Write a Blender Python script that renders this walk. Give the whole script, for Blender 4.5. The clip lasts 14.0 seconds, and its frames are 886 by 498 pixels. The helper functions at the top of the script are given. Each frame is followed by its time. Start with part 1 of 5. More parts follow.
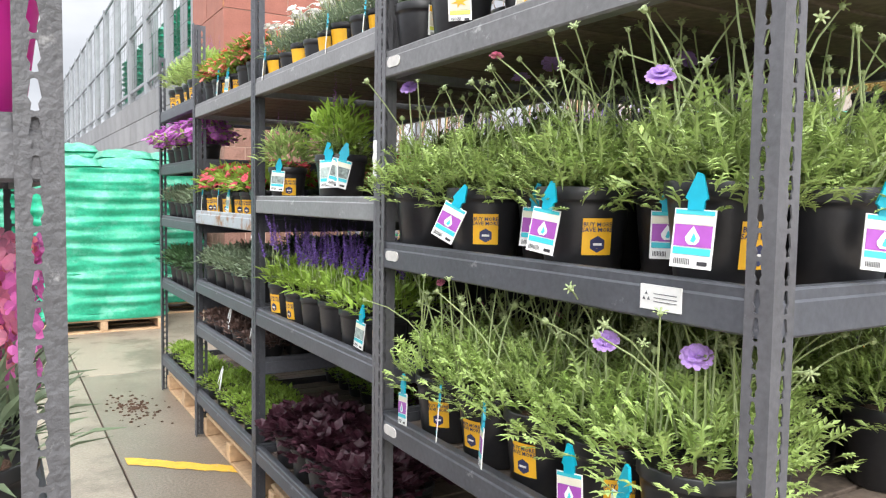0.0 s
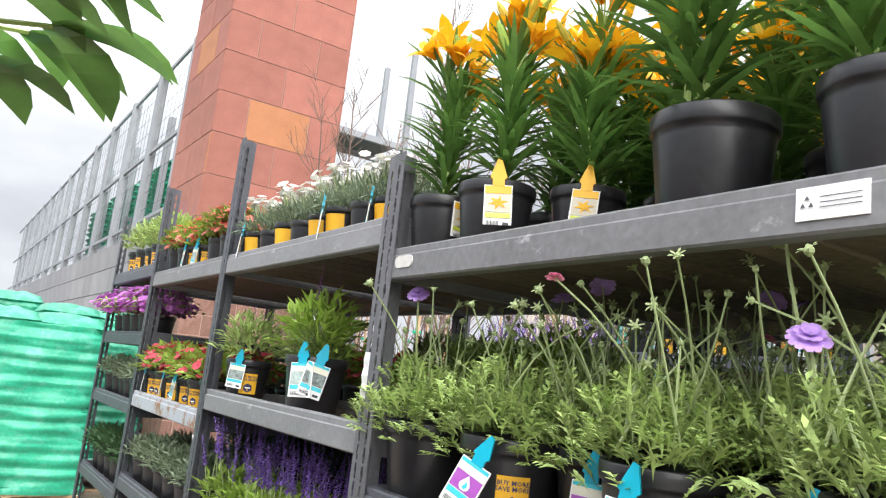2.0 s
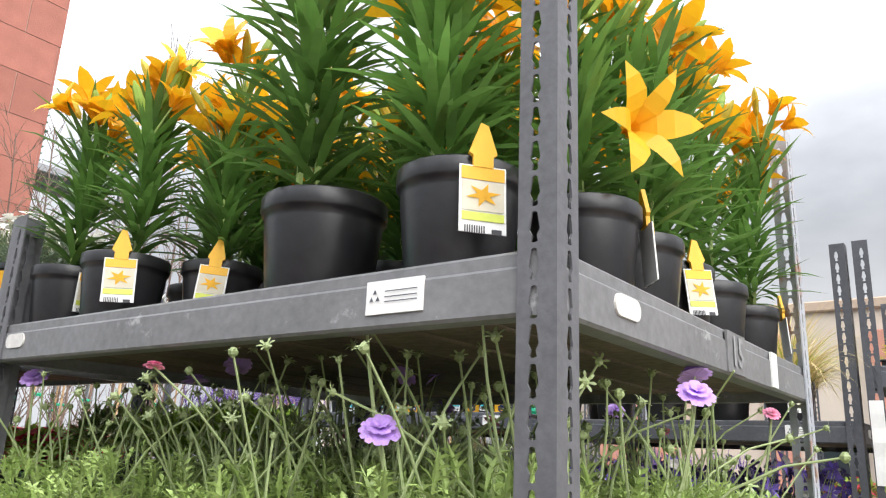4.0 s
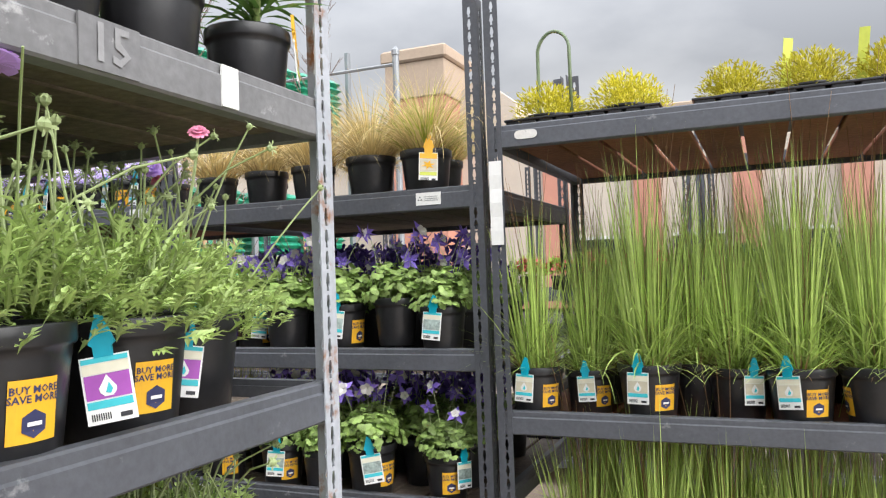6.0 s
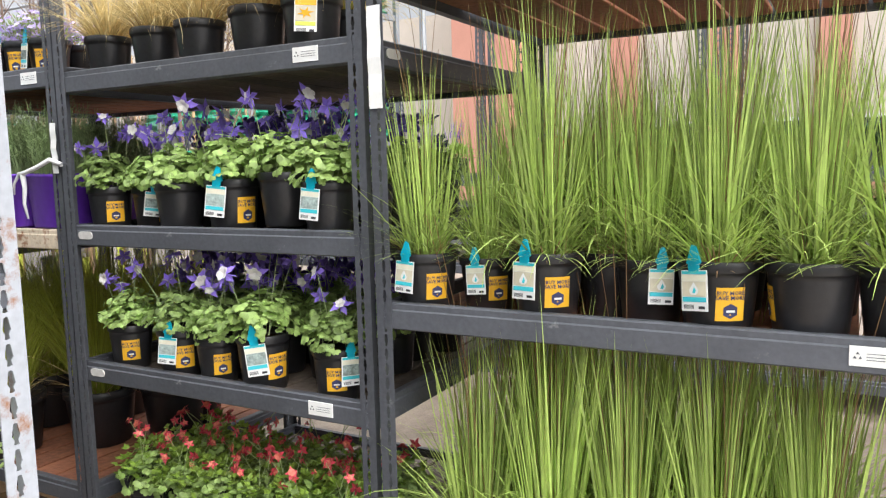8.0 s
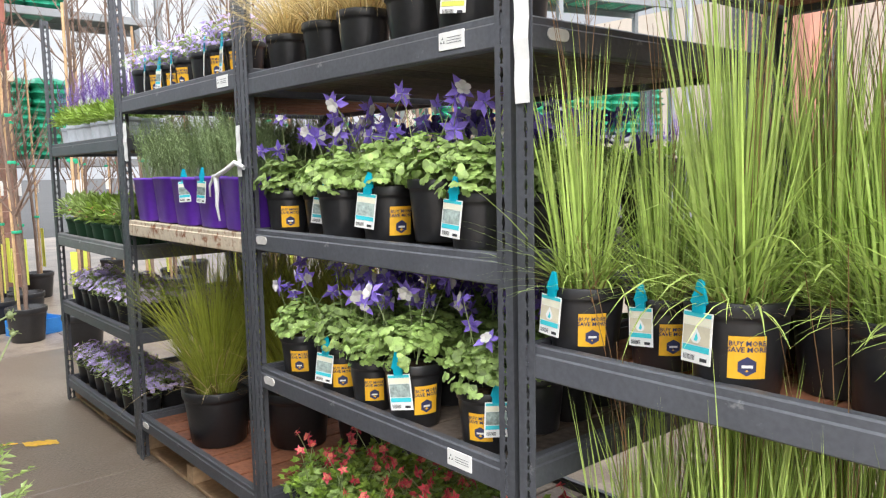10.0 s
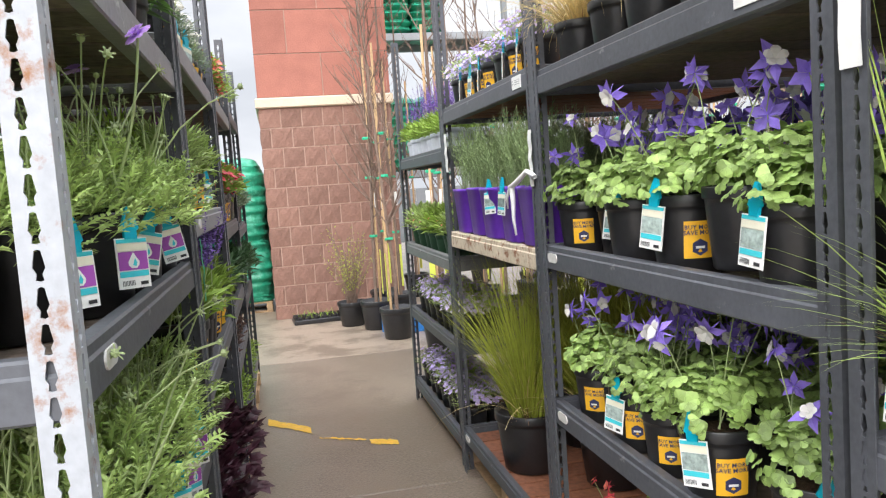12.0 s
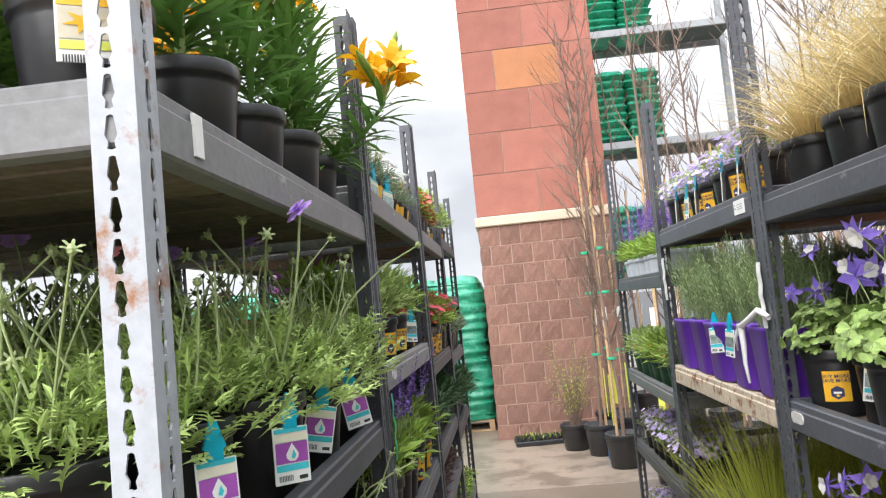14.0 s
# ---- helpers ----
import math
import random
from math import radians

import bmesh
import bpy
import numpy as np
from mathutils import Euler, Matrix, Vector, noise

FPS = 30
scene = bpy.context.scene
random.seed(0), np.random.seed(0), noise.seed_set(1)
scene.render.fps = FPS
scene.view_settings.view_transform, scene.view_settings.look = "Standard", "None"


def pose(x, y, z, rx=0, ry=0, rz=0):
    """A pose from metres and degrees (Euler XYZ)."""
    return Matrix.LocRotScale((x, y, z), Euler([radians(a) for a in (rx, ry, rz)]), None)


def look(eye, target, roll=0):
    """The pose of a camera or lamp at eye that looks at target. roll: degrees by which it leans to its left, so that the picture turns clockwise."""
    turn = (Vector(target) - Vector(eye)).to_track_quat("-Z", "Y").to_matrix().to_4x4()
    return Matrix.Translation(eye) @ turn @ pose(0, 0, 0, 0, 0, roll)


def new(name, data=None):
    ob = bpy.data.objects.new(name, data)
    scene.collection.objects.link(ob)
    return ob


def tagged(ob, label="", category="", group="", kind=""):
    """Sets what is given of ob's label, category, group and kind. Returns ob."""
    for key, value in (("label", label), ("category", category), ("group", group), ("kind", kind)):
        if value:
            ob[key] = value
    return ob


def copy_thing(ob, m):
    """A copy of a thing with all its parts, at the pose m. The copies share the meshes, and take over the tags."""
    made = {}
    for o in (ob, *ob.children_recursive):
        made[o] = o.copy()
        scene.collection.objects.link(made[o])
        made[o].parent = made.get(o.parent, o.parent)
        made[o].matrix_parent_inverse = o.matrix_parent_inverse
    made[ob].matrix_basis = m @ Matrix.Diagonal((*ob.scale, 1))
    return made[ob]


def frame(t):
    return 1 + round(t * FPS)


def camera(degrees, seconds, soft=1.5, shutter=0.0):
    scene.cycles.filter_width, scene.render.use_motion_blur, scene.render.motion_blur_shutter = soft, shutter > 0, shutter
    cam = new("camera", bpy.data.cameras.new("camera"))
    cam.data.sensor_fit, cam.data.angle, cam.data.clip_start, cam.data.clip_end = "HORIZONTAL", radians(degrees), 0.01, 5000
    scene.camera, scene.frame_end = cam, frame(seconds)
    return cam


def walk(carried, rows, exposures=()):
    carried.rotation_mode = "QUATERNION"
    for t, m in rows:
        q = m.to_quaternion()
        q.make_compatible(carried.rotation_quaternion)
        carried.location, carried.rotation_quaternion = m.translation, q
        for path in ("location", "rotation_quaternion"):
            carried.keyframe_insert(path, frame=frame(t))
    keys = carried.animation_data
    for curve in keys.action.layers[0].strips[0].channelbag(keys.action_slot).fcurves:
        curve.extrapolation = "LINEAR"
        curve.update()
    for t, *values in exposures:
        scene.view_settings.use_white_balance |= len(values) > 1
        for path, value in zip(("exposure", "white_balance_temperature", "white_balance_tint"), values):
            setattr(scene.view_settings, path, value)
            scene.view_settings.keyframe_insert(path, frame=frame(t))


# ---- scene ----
cam = camera(60.7, 14.0, soft=1.2)
PATH = [
    (0, (0.011, 0.067, 1.407), (1.028, 1.785, 1.278), 0.8),
    (0.5, (0.008, 0.123, 1.429), (0.988, 1.866, 1.399), 3.1),
    (1, (0.003, 0.288, 1.475), (0.982, 2.031, 1.559), 4.6),
    (1.5, (0.036, 0.42, 1.487), (1.047, 2.133, 1.692), 5.7),
    (2, (0.113, 0.494, 1.522), (1.186, 2.145, 1.875), 6.4),
    (2.2, (0.138, 0.502, 1.561), (1.25, 2.113, 1.973), 6.4),
    (4.3, (0.331, 0.305, 1.602), (1.92, 1.416, 2.092), 1.6),
    (4.5, (0.371, 0.229, 1.591), (1.997, 1.304, 2.041), 1.1),
    (5, (0.496, 0.119, 1.545), (2.211, 1.097, 1.871), -0.4),
    (5.5, (0.684, 0.074, 1.508), (2.478, 0.937, 1.705), -1.6),
    (6, (0.858, -0.016, 1.477), (2.699, 0.762, 1.548), -2.0),
    (6.5, (1.027, -0.188, 1.437), (2.894, 0.526, 1.383), -2.6),
    (7, (1.156, -0.322, 1.43), (3.005, 0.426, 1.288), -2.5),
    (7.2, (1.211, -0.34, 1.42), (3.047, 0.437, 1.25), -2.3),
    (9.3, (1.76, -0.393, 1.408), (3.246, 0.927, 1.188), -0.8),
    (9.5, (1.81, -0.371, 1.42), (3.245, 1.005, 1.201), -0.9),
    (10, (1.954, -0.375, 1.434), (3.245, 1.138, 1.222), -1.2),
    (10.5, (2.028, -0.373, 1.423), (3.158, 1.264, 1.22), -1.6),
    (11, (2.088, -0.332, 1.434), (3.019, 1.427, 1.236), -2.4),
    (11.5, (2.193, -0.214, 1.433), (2.884, 1.654, 1.249), -3.1),
    (11.7, (2.261, -0.186, 1.438), (2.835, 1.722, 1.268), -3.5),
    (12, (2.361, -0.156, 1.449), (2.784, 1.792, 1.277), -4.0),
    (12.5, (2.424, -0.079, 1.452), (2.594, 1.908, 1.302), -5.0),
    (13, (2.414, 0.021, 1.477), (2.402, 2.02, 1.404), -6.2),
    (13.3, (2.422, 0.053, 1.496), (2.345, 2.051, 1.488), -6.35),
    (13.5, (2.433, 0.058, 1.507), (2.328, 2.055, 1.549), -6.4),
    (14, (2.471, 0.038, 1.559), (2.328, 2.027, 1.713), -5.5),
]
EXPOSURES = [(0, 0.64), (1.5, 0.58), (2.2, 0.58), (5, 0.38), (6.5, 0.42), (7.2, 0.52), (9.5, 0.7), (11, 0.62), (12.5, 0.7), (14, 0.62)]
walk(cam, [(t, look(eye, target, roll)) for t, eye, target, roll in PATH], EXPOSURES)

# ---- world, sun ----
world = bpy.data.worlds.new("world")
scene.world = world
world.use_nodes = True
wn, wl = world.node_tree.nodes, world.node_tree.links
wn.clear()
w_out = wn.new("ShaderNodeOutputWorld")
w_bg = wn.new("ShaderNodeBackground")
w_sky = wn.new("ShaderNodeTexSky")
w_sky.sky_type = "NISHITA"
w_sky.sun_disc = False
w_sky.sun_elevation = radians(40)
w_sky.sun_rotation = radians(200)
w_sky.dust_density = 4.0
w_hsv = wn.new("ShaderNodeHueSaturation")
w_hsv.inputs["Saturation"].default_value = 0.12
w_bg.inputs["Strength"].default_value = 0.125
wl.new(w_sky.outputs[0], w_hsv.inputs["Color"])
w_tc = wn.new("ShaderNodeTexCoord")
w_map = wn.new("ShaderNodeMapping")
w_map.inputs["Scale"].default_value = (1.6, 1.6, 3.4)
w_noise = wn.new("ShaderNodeTexNoise")
w_noise.inputs["Scale"].default_value = 1.5
w_noise.inputs["Detail"].default_value = 7.0
w_ramp = wn.new("ShaderNodeValToRGB")
w_ramp.color_ramp.elements[0].position, w_ramp.color_ramp.elements[0].color = 0.38, (7.0, 7.35, 8.1, 1)
w_ramp.color_ramp.elements[1].position, w_ramp.color_ramp.elements[1].color = 0.62, (11.2, 11.5, 12.1, 1)
w_mix = wn.new("ShaderNodeMix")
w_mix.data_type = "RGBA"
w_mix.inputs["Factor"].default_value = 0.8
wl.new(w_tc.outputs["Generated"], w_map.inputs[0])
wl.new(w_map.outputs[0], w_noise.inputs["Vector"])
wl.new(w_noise.outputs[0], w_ramp.inputs[0])
wl.new(w_hsv.outputs[0], w_mix.inputs["A"])
wl.new(w_ramp.outputs[0], w_mix.inputs["B"])
w_sep = wn.new("ShaderNodeSeparateXYZ")
w_rise = wn.new("ShaderNodeMapRange")
for key, value in (("From Min", 0.25), ("From Max", 0.95), ("To Min", 0.6), ("To Max", 2.4)):
    w_rise.inputs[key].default_value = value
w_mul = wn.new("ShaderNodeVectorMath")
w_mul.operation = "SCALE"
wl.new(w_tc.outputs["Generated"], w_sep.inputs[0])
wl.new(w_sep.outputs["Z"], w_rise.inputs["Value"])
wl.new(w_mix.outputs["Result"], w_mul.inputs[0])
wl.new(w_rise.outputs[0], w_mul.inputs["Scale"])
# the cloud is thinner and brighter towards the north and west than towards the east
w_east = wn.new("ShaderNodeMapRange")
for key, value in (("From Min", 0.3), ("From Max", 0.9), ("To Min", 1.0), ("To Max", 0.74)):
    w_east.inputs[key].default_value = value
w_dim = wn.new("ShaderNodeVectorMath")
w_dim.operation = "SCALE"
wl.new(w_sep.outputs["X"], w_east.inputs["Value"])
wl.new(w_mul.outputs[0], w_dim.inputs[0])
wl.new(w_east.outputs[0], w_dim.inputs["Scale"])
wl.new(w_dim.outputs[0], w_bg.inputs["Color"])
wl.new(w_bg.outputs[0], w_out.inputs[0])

sun = new("sun", bpy.data.lights.new("sun", "SUN"))
sun.data.energy = 2.3
sun.data.angle = radians(60)
sun.data.color = (1.0, 0.97, 0.94)
sun.matrix_world = look((-3.5, -9, 7), (0, 0, 0))

# ---- materials ----
def material(name, colour, rough=0.6, metal=0.0, vary=0.12, scale=8.0, fine=60.0, bump=0.15, wear=None, wear_amount=0.45, island=0.0, thin=0.0, spec=0.5, coords="Object"):
    """A painted, grown or moulded surface: two scales of variation, relief, and worn patches of another colour."""
    m = bpy.data.materials.new(name)
    m.use_nodes = True
    n, l = m.node_tree.nodes, m.node_tree.links
    b = n["Principled BSDF"]
    b.inputs["Roughness"].default_value = rough
    b.inputs["Metallic"].default_value = metal
    b.inputs["Specular IOR Level"].default_value = spec
    tc = n.new("ShaderNodeTexCoord")
    big, small = n.new("ShaderNodeTexNoise"), n.new("ShaderNodeTexNoise")
    for t, s in ((big, scale), (small, fine)):
        t.inputs["Scale"].default_value = s
        t.inputs["Detail"].default_value = 4.0
        l.new(tc.outputs[coords], t.inputs["Vector"])
    info = n.new("ShaderNodeObjectInfo")
    add = n.new("ShaderNodeMath")
    add.operation = "ADD"
    l.new(big.outputs[0], add.inputs[0])
    l.new(small.outputs[0], add.inputs[1])
    add2 = n.new("ShaderNodeMath")
    add2.operation = "MULTIPLY_ADD"
    add2.inputs[1].default_value = 0.5
    l.new(info.outputs["Random"], add2.inputs[0])
    l.new(add.outputs[0], add2.inputs[2])
    last = add2
    if island:
        geo = n.new("ShaderNodeNewGeometry")
        add3 = n.new("ShaderNodeMath")
        add3.operation = "MULTIPLY_ADD"
        add3.inputs[1].default_value = island
        l.new(geo.outputs["Random Per Island"], add3.inputs[0])
        l.new(last.outputs[0], add3.inputs[2])
        last = add3
    rng = n.new("ShaderNodeMapRange")
    rng.inputs["From Min"].default_value = 0.6
    rng.inputs["From Max"].default_value = 1.9 + island
    rng.inputs["To Min"].default_value = 1 - vary * 2.2
    rng.inputs["To Max"].default_value = 1 + vary * 2.2
    l.new(last.outputs[0], rng.inputs["Value"])
    mul = n.new("ShaderNodeVectorMath")
    mul.operation = "SCALE"
    mul.inputs[0].default_value = colour[:3]
    l.new(rng.outputs[0], mul.inputs["Scale"])
    out = mul.outputs[0]
    if wear:
        ramp = n.new("ShaderNodeValToRGB")
        ramp.color_ramp.elements[0].position = 1 - wear_amount
        ramp.color_ramp.elements[1].position = min(1.0, 1 - wear_amount + 0.1)
        t3 = n.new("ShaderNodeTexNoise")
        t3.inputs["Scale"].default_value = scale * 2.3
        t3.inputs["Detail"].default_value = 8.0
        t3.inputs["Roughness"].default_value = 0.7
        l.new(tc.outputs[coords], t3.inputs["Vector"])
        l.new(t3.outputs[0], ramp.inputs[0])
        mix = n.new("ShaderNodeMix")
        mix.data_type = "RGBA"
        l.new(ramp.outputs[0], mix.inputs["Factor"])
        l.new(out, mix.inputs["A"])
        mix.inputs["B"].default_value = (*wear, 1)
        out = mix.outputs["Result"]
    l.new(out, b.inputs["Base Color"])
    if bump:
        bp = n.new("ShaderNodeBump")
        bp.inputs["Strength"].default_value = bump
        bp.inputs["Distance"].default_value = 0.01
        l.new(add.outputs[0], bp.inputs["Height"])
        l.new(bp.outputs[0], b.inputs["Normal"])
    if thin:
        tr = n.new("ShaderNodeBsdfTranslucent")
        l.new(out, tr.inputs["Color"])
        mx = n.new("ShaderNodeMixShader")
        mx.inputs[0].default_value = thin
        l.new(b.outputs[0], mx.inputs[1])
        l.new(tr.outputs[0], mx.inputs[2])
        l.new(mx.outputs[0], n["Material Output"].inputs[0])
    return m


def leafy(name, colour, vary=0.3, thin=0.3, rough=0.5):
    return material(name, colour, rough, vary=vary, scale=6, fine=40, bump=0.0, island=0.9, thin=thin)


M = dict(
    steel=material("dark grey painted steel", (0.077, 0.081, 0.094), 0.5, vary=0.2, scale=5, fine=70, bump=0.06, wear=(0.27, 0.27, 0.28), wear_amount=0.36),
    # lighter than steel; on the top beams this colour includes the sky's reflection
    steel_light=material("worn grey painted steel with sky sheen", (0.19, 0.19, 0.195), 0.5, vary=0.18, scale=5, fine=60, bump=0.08, wear=(0.42, 0.42, 0.42), wear_amount=0.38),
    steel_mid=material("hammered grey steel", (0.098, 0.098, 0.104), 0.5, vary=0.2, scale=14, fine=110, bump=0.35, wear=(0.24, 0.24, 0.24), wear_amount=0.4),
    steel_post=material("scuffed grey painted post", (0.125, 0.125, 0.135), 0.5, vary=0.18, scale=6, fine=80, bump=0.08, wear=(0.4, 0.4, 0.41), wear_amount=0.35),
    steel_white=material("white enamel with rust", (0.4, 0.42, 0.46), 0.45, vary=0.12, scale=4.5, fine=60, bump=0.05, wear=(0.27, 0.12, 0.05), wear_amount=0.47),
    steel_rust=material("rusted cream beam", (0.52, 0.44, 0.33), 0.7, vary=0.2, scale=7, fine=50, bump=0.12, wear=(0.25, 0.1, 0.045), wear_amount=0.48),
    plaque=material("worn white plaque", (0.62, 0.6, 0.57), 0.6, vary=0.1, scale=20, fine=90, wear=(0.3, 0.29, 0.28), wear_amount=0.4),
    paper=material("white label paper", (0.78, 0.78, 0.76), 0.55, vary=0.04, scale=15, fine=90, bump=0.02),
    ink=material("black ink", (0.03, 0.03, 0.035), 0.5, vary=0.05, bump=0.0),
    board=material("weathered deck board", (0.15, 0.115, 0.09), 0.8, vary=0.35, scale=4, fine=45, bump=0.3),
    redwood=material("red-brown deck board", (0.3, 0.115, 0.06), 0.75, vary=0.3, scale=4, fine=45, bump=0.3),
    pallet=material("pale pallet wood", (0.5, 0.34, 0.2), 0.75, vary=0.22, scale=4, fine=40, bump=0.25),
    pot=material("black nursery plastic", (0.019, 0.019, 0.021), 0.34, vary=0.2, scale=9, fine=70, bump=0.04, wear=(0.055, 0.052, 0.05), wear_amount=0.33, spec=0.5),
    pot_purple=material("purple pot plastic", (0.13, 0.035, 0.42), 0.42, vary=0.1, scale=6, fine=50, bump=0.03),
    pot_green=material("dark green pot plastic", (0.02, 0.06, 0.03), 0.45, vary=0.1, bump=0.03),
    pot_white=material("pale printed pot", (0.66, 0.69, 0.76), 0.5, vary=0.08, bump=0.03),
    pot_pink=material("hot pink pot glaze", (0.86, 0.03, 0.42), 0.4, vary=0.04, scale=4, bump=0.02),
    soil=material("potting soil", (0.075, 0.04, 0.024), 0.95, vary=0.4, scale=30, fine=160, bump=0.8),
    yellow_label=material("golden yellow label", (0.83, 0.45, 0.025), 0.5, vary=0.05, scale=12, fine=80, bump=0.01),
    navy=material("dark blue print", (0.035, 0.04, 0.11), 0.5, vary=0.05, bump=0.0),
    teal=material("teal plastic clip", (0.0, 0.36, 0.5), 0.4, vary=0.08, bump=0.0),
    violet_print=material("violet print", (0.34, 0.08, 0.4), 0.5, vary=0.1, bump=0.0),
    photo_print=material("dim photo print", (0.27, 0.33, 0.31), 0.5, vary=0.45, scale=60, fine=150, bump=0.0),
    tan_print=material("pale tan print", (0.6, 0.55, 0.42), 0.5, vary=0.1, bump=0.0),
    cream_print=material("pale cream print", (0.74, 0.72, 0.58), 0.5, vary=0.06, bump=0.0),
    teal_print=material("turquoise print", (0.05, 0.5, 0.58), 0.5, vary=0.08, bump=0.0),
    lime_print=material("lime print", (0.6, 0.66, 0.1), 0.5, vary=0.08, bump=0.0),
    grass=leafy("fresh green blades", (0.44, 0.57, 0.15), vary=0.4),
    grass_olive=leafy("olive green blades", (0.4, 0.45, 0.07)),
    straw=leafy("straw coloured blades", (0.72, 0.58, 0.28), vary=0.18),
    dry=leafy("dry brown blades", (0.3, 0.18, 0.09), vary=0.2),
    scab=leafy("grey green foliage", (0.39, 0.51, 0.17), vary=0.36),
    stemg=leafy("pale green stems", (0.4, 0.48, 0.23), vary=0.15),
    lilyleaf=leafy("deep green leaves", (0.135, 0.27, 0.06), rough=0.38),
    colum=leafy("columbine foliage", (0.34, 0.48, 0.145), vary=0.42),
    dark_leaf=leafy("dark green foliage", (0.05, 0.11, 0.04)),
    grey_leaf=leafy("silvery green foliage", (0.2, 0.26, 0.16)),
    lav_leaf=leafy("lavender foliage", (0.29, 0.39, 0.17)),
    lime_leaf=leafy("lime green foliage", (0.29, 0.43, 0.07)),
    gold_leaf=leafy("golden yellow foliage", (0.6, 0.54, 0.05)),
    heuchera=leafy("dark burgundy foliage", (0.06, 0.018, 0.03)),
    brownleaf=leafy("dusky brown foliage", (0.14, 0.085, 0.07)),
    lavender_fl=leafy("lavender petals", (0.62, 0.38, 0.86), vary=0.18),
    blue_fl=leafy("violet blue petals", (0.27, 0.18, 0.68), vary=0.4),
    # darker copy of blue_fl: shelf shade is put into the petal colour
    shade_fl=leafy("violet petals darkened for shade", (0.1, 0.06, 0.34), vary=0.3),
    white_fl=leafy("white petals", (0.82, 0.8, 0.74), vary=0.08),
    orange_fl=leafy("orange yellow petals", (0.92, 0.5, 0.015), vary=0.12),
    yellow_bud=leafy("yellow green buds", (0.62, 0.5, 0.05), vary=0.2),
    red_fl=leafy("red petals", (0.6, 0.07, 0.1), vary=0.3),
    coral_fl=leafy("coral petals", (0.78, 0.22, 0.16), vary=0.3),
    pink_fl=leafy("pink petals", (0.8, 0.27, 0.42), vary=0.3),
    magenta_fl=leafy("magenta petals", (0.66, 0.16, 0.46), vary=0.3),
    coral_pink=leafy("coral pink petals", (0.8, 0.2, 0.26), vary=0.3),
    wine_fl=leafy("wine red petals", (0.4, 0.035, 0.16), vary=0.35),
    petunia_fl=leafy("purple petals", (0.52, 0.16, 0.52), vary=0.35),
    plum_fl=leafy("plum petals", (0.3, 0.1, 0.36), vary=0.3),
    pale_fl=leafy("pale lilac petals", (0.68, 0.56, 0.9), vary=0.15),
    yellow_fl=leafy("yellow stamens", (0.85, 0.6, 0.05), vary=0.1),
    violet_fl=leafy("deep violet spikes", (0.24, 0.14, 0.46), vary=0.3),
    bark=material("young bark", (0.19, 0.13, 0.1), 0.85, vary=0.3, scale=14, fine=90, bump=0.4),
    stake=material("bamboo stake", (0.5, 0.33, 0.18), 0.7, vary=0.2, scale=10, fine=50, bump=0.2),
    tape=material("green tree tape", (0.02, 0.42, 0.22), 0.5, vary=0.05, bump=0.0),
    tape_yellow=material("lime yellow tag", (0.72, 0.78, 0.12), 0.5, vary=0.05, bump=0.0),
    green_bag=material("green bag film", (0.022, 0.31, 0.18), 0.34, vary=0.25, scale=3, fine=26, bump=0.5, wear=(0.09, 0.43, 0.29), wear_amount=0.48),
    concrete=material("worn concrete", (0.265, 0.212, 0.165), 0.36, vary=0.3, scale=0.9, fine=70, bump=0.25, wear=(0.185, 0.145, 0.11), wear_amount=0.52),
    paint_yellow=material("worn yellow paint", (0.72, 0.42, 0.04), 0.6, vary=0.15, scale=14, fine=60, bump=0.1, wear=(0.4, 0.34, 0.26), wear_amount=0.42),
    block=material("split face block", (0.23, 0.125, 0.095), 0.9, vary=0.16, scale=9, fine=55, bump=0.9, coords="Object"),
    terracotta=material("terracotta block", (0.345, 0.135, 0.1), 0.85, vary=0.14, scale=5, fine=70, bump=0.35),
    terracotta_orange=material("orange terracotta block", (0.42, 0.18, 0.085), 0.85, vary=0.12, scale=5, fine=70, bump=0.35),
    mortar=material("pinkish mortar", (0.43, 0.29, 0.235), 0.95, vary=0.1, scale=12, fine=80, bump=0.3),
    trim=material("cream stone band", (0.62, 0.5, 0.38), 0.8, vary=0.1, scale=6, fine=60, bump=0.2),
    grey_wall=material("grey block wall", (0.26, 0.26, 0.265), 0.9, vary=0.12, scale=3, fine=40, bump=0.3),
    post=material("galvanised post", (0.31, 0.325, 0.34), 0.45, metal=0.4, vary=0.1, scale=6, fine=60, bump=0.03),
    mesh_dark=material("dark fence mesh", (0.11, 0.13, 0.13), 0.6, vary=0.1, bump=0.0),
    stucco=material("beige stucco", (0.62, 0.54, 0.45), 0.9, vary=0.06, scale=1.5, fine=20, bump=0.2),
    stucco_pink=material("terracotta stucco", (0.55, 0.26, 0.19), 0.9, vary=0.06, scale=1.5, fine=20, bump=0.2),
    cornice=material("tan cornice", (0.48, 0.37, 0.28), 0.9, vary=0.06, bump=0.1),
    blue=material("blue crate plastic", (0.03, 0.2, 0.55), 0.45, vary=0.1, bump=0.02),
    tie=material("white plastic strip", (0.8, 0.8, 0.8), 0.35, vary=0.05, bump=0.1),
    asphalt=material("asphalt", (0.06, 0.06, 0.06), 0.9, vary=0.2, scale=0.5, fine=80, bump=0.3),
    glass_dark=material("dark window glass", (0.03, 0.035, 0.04), 0.1, vary=0.05, bump=0.0),
)


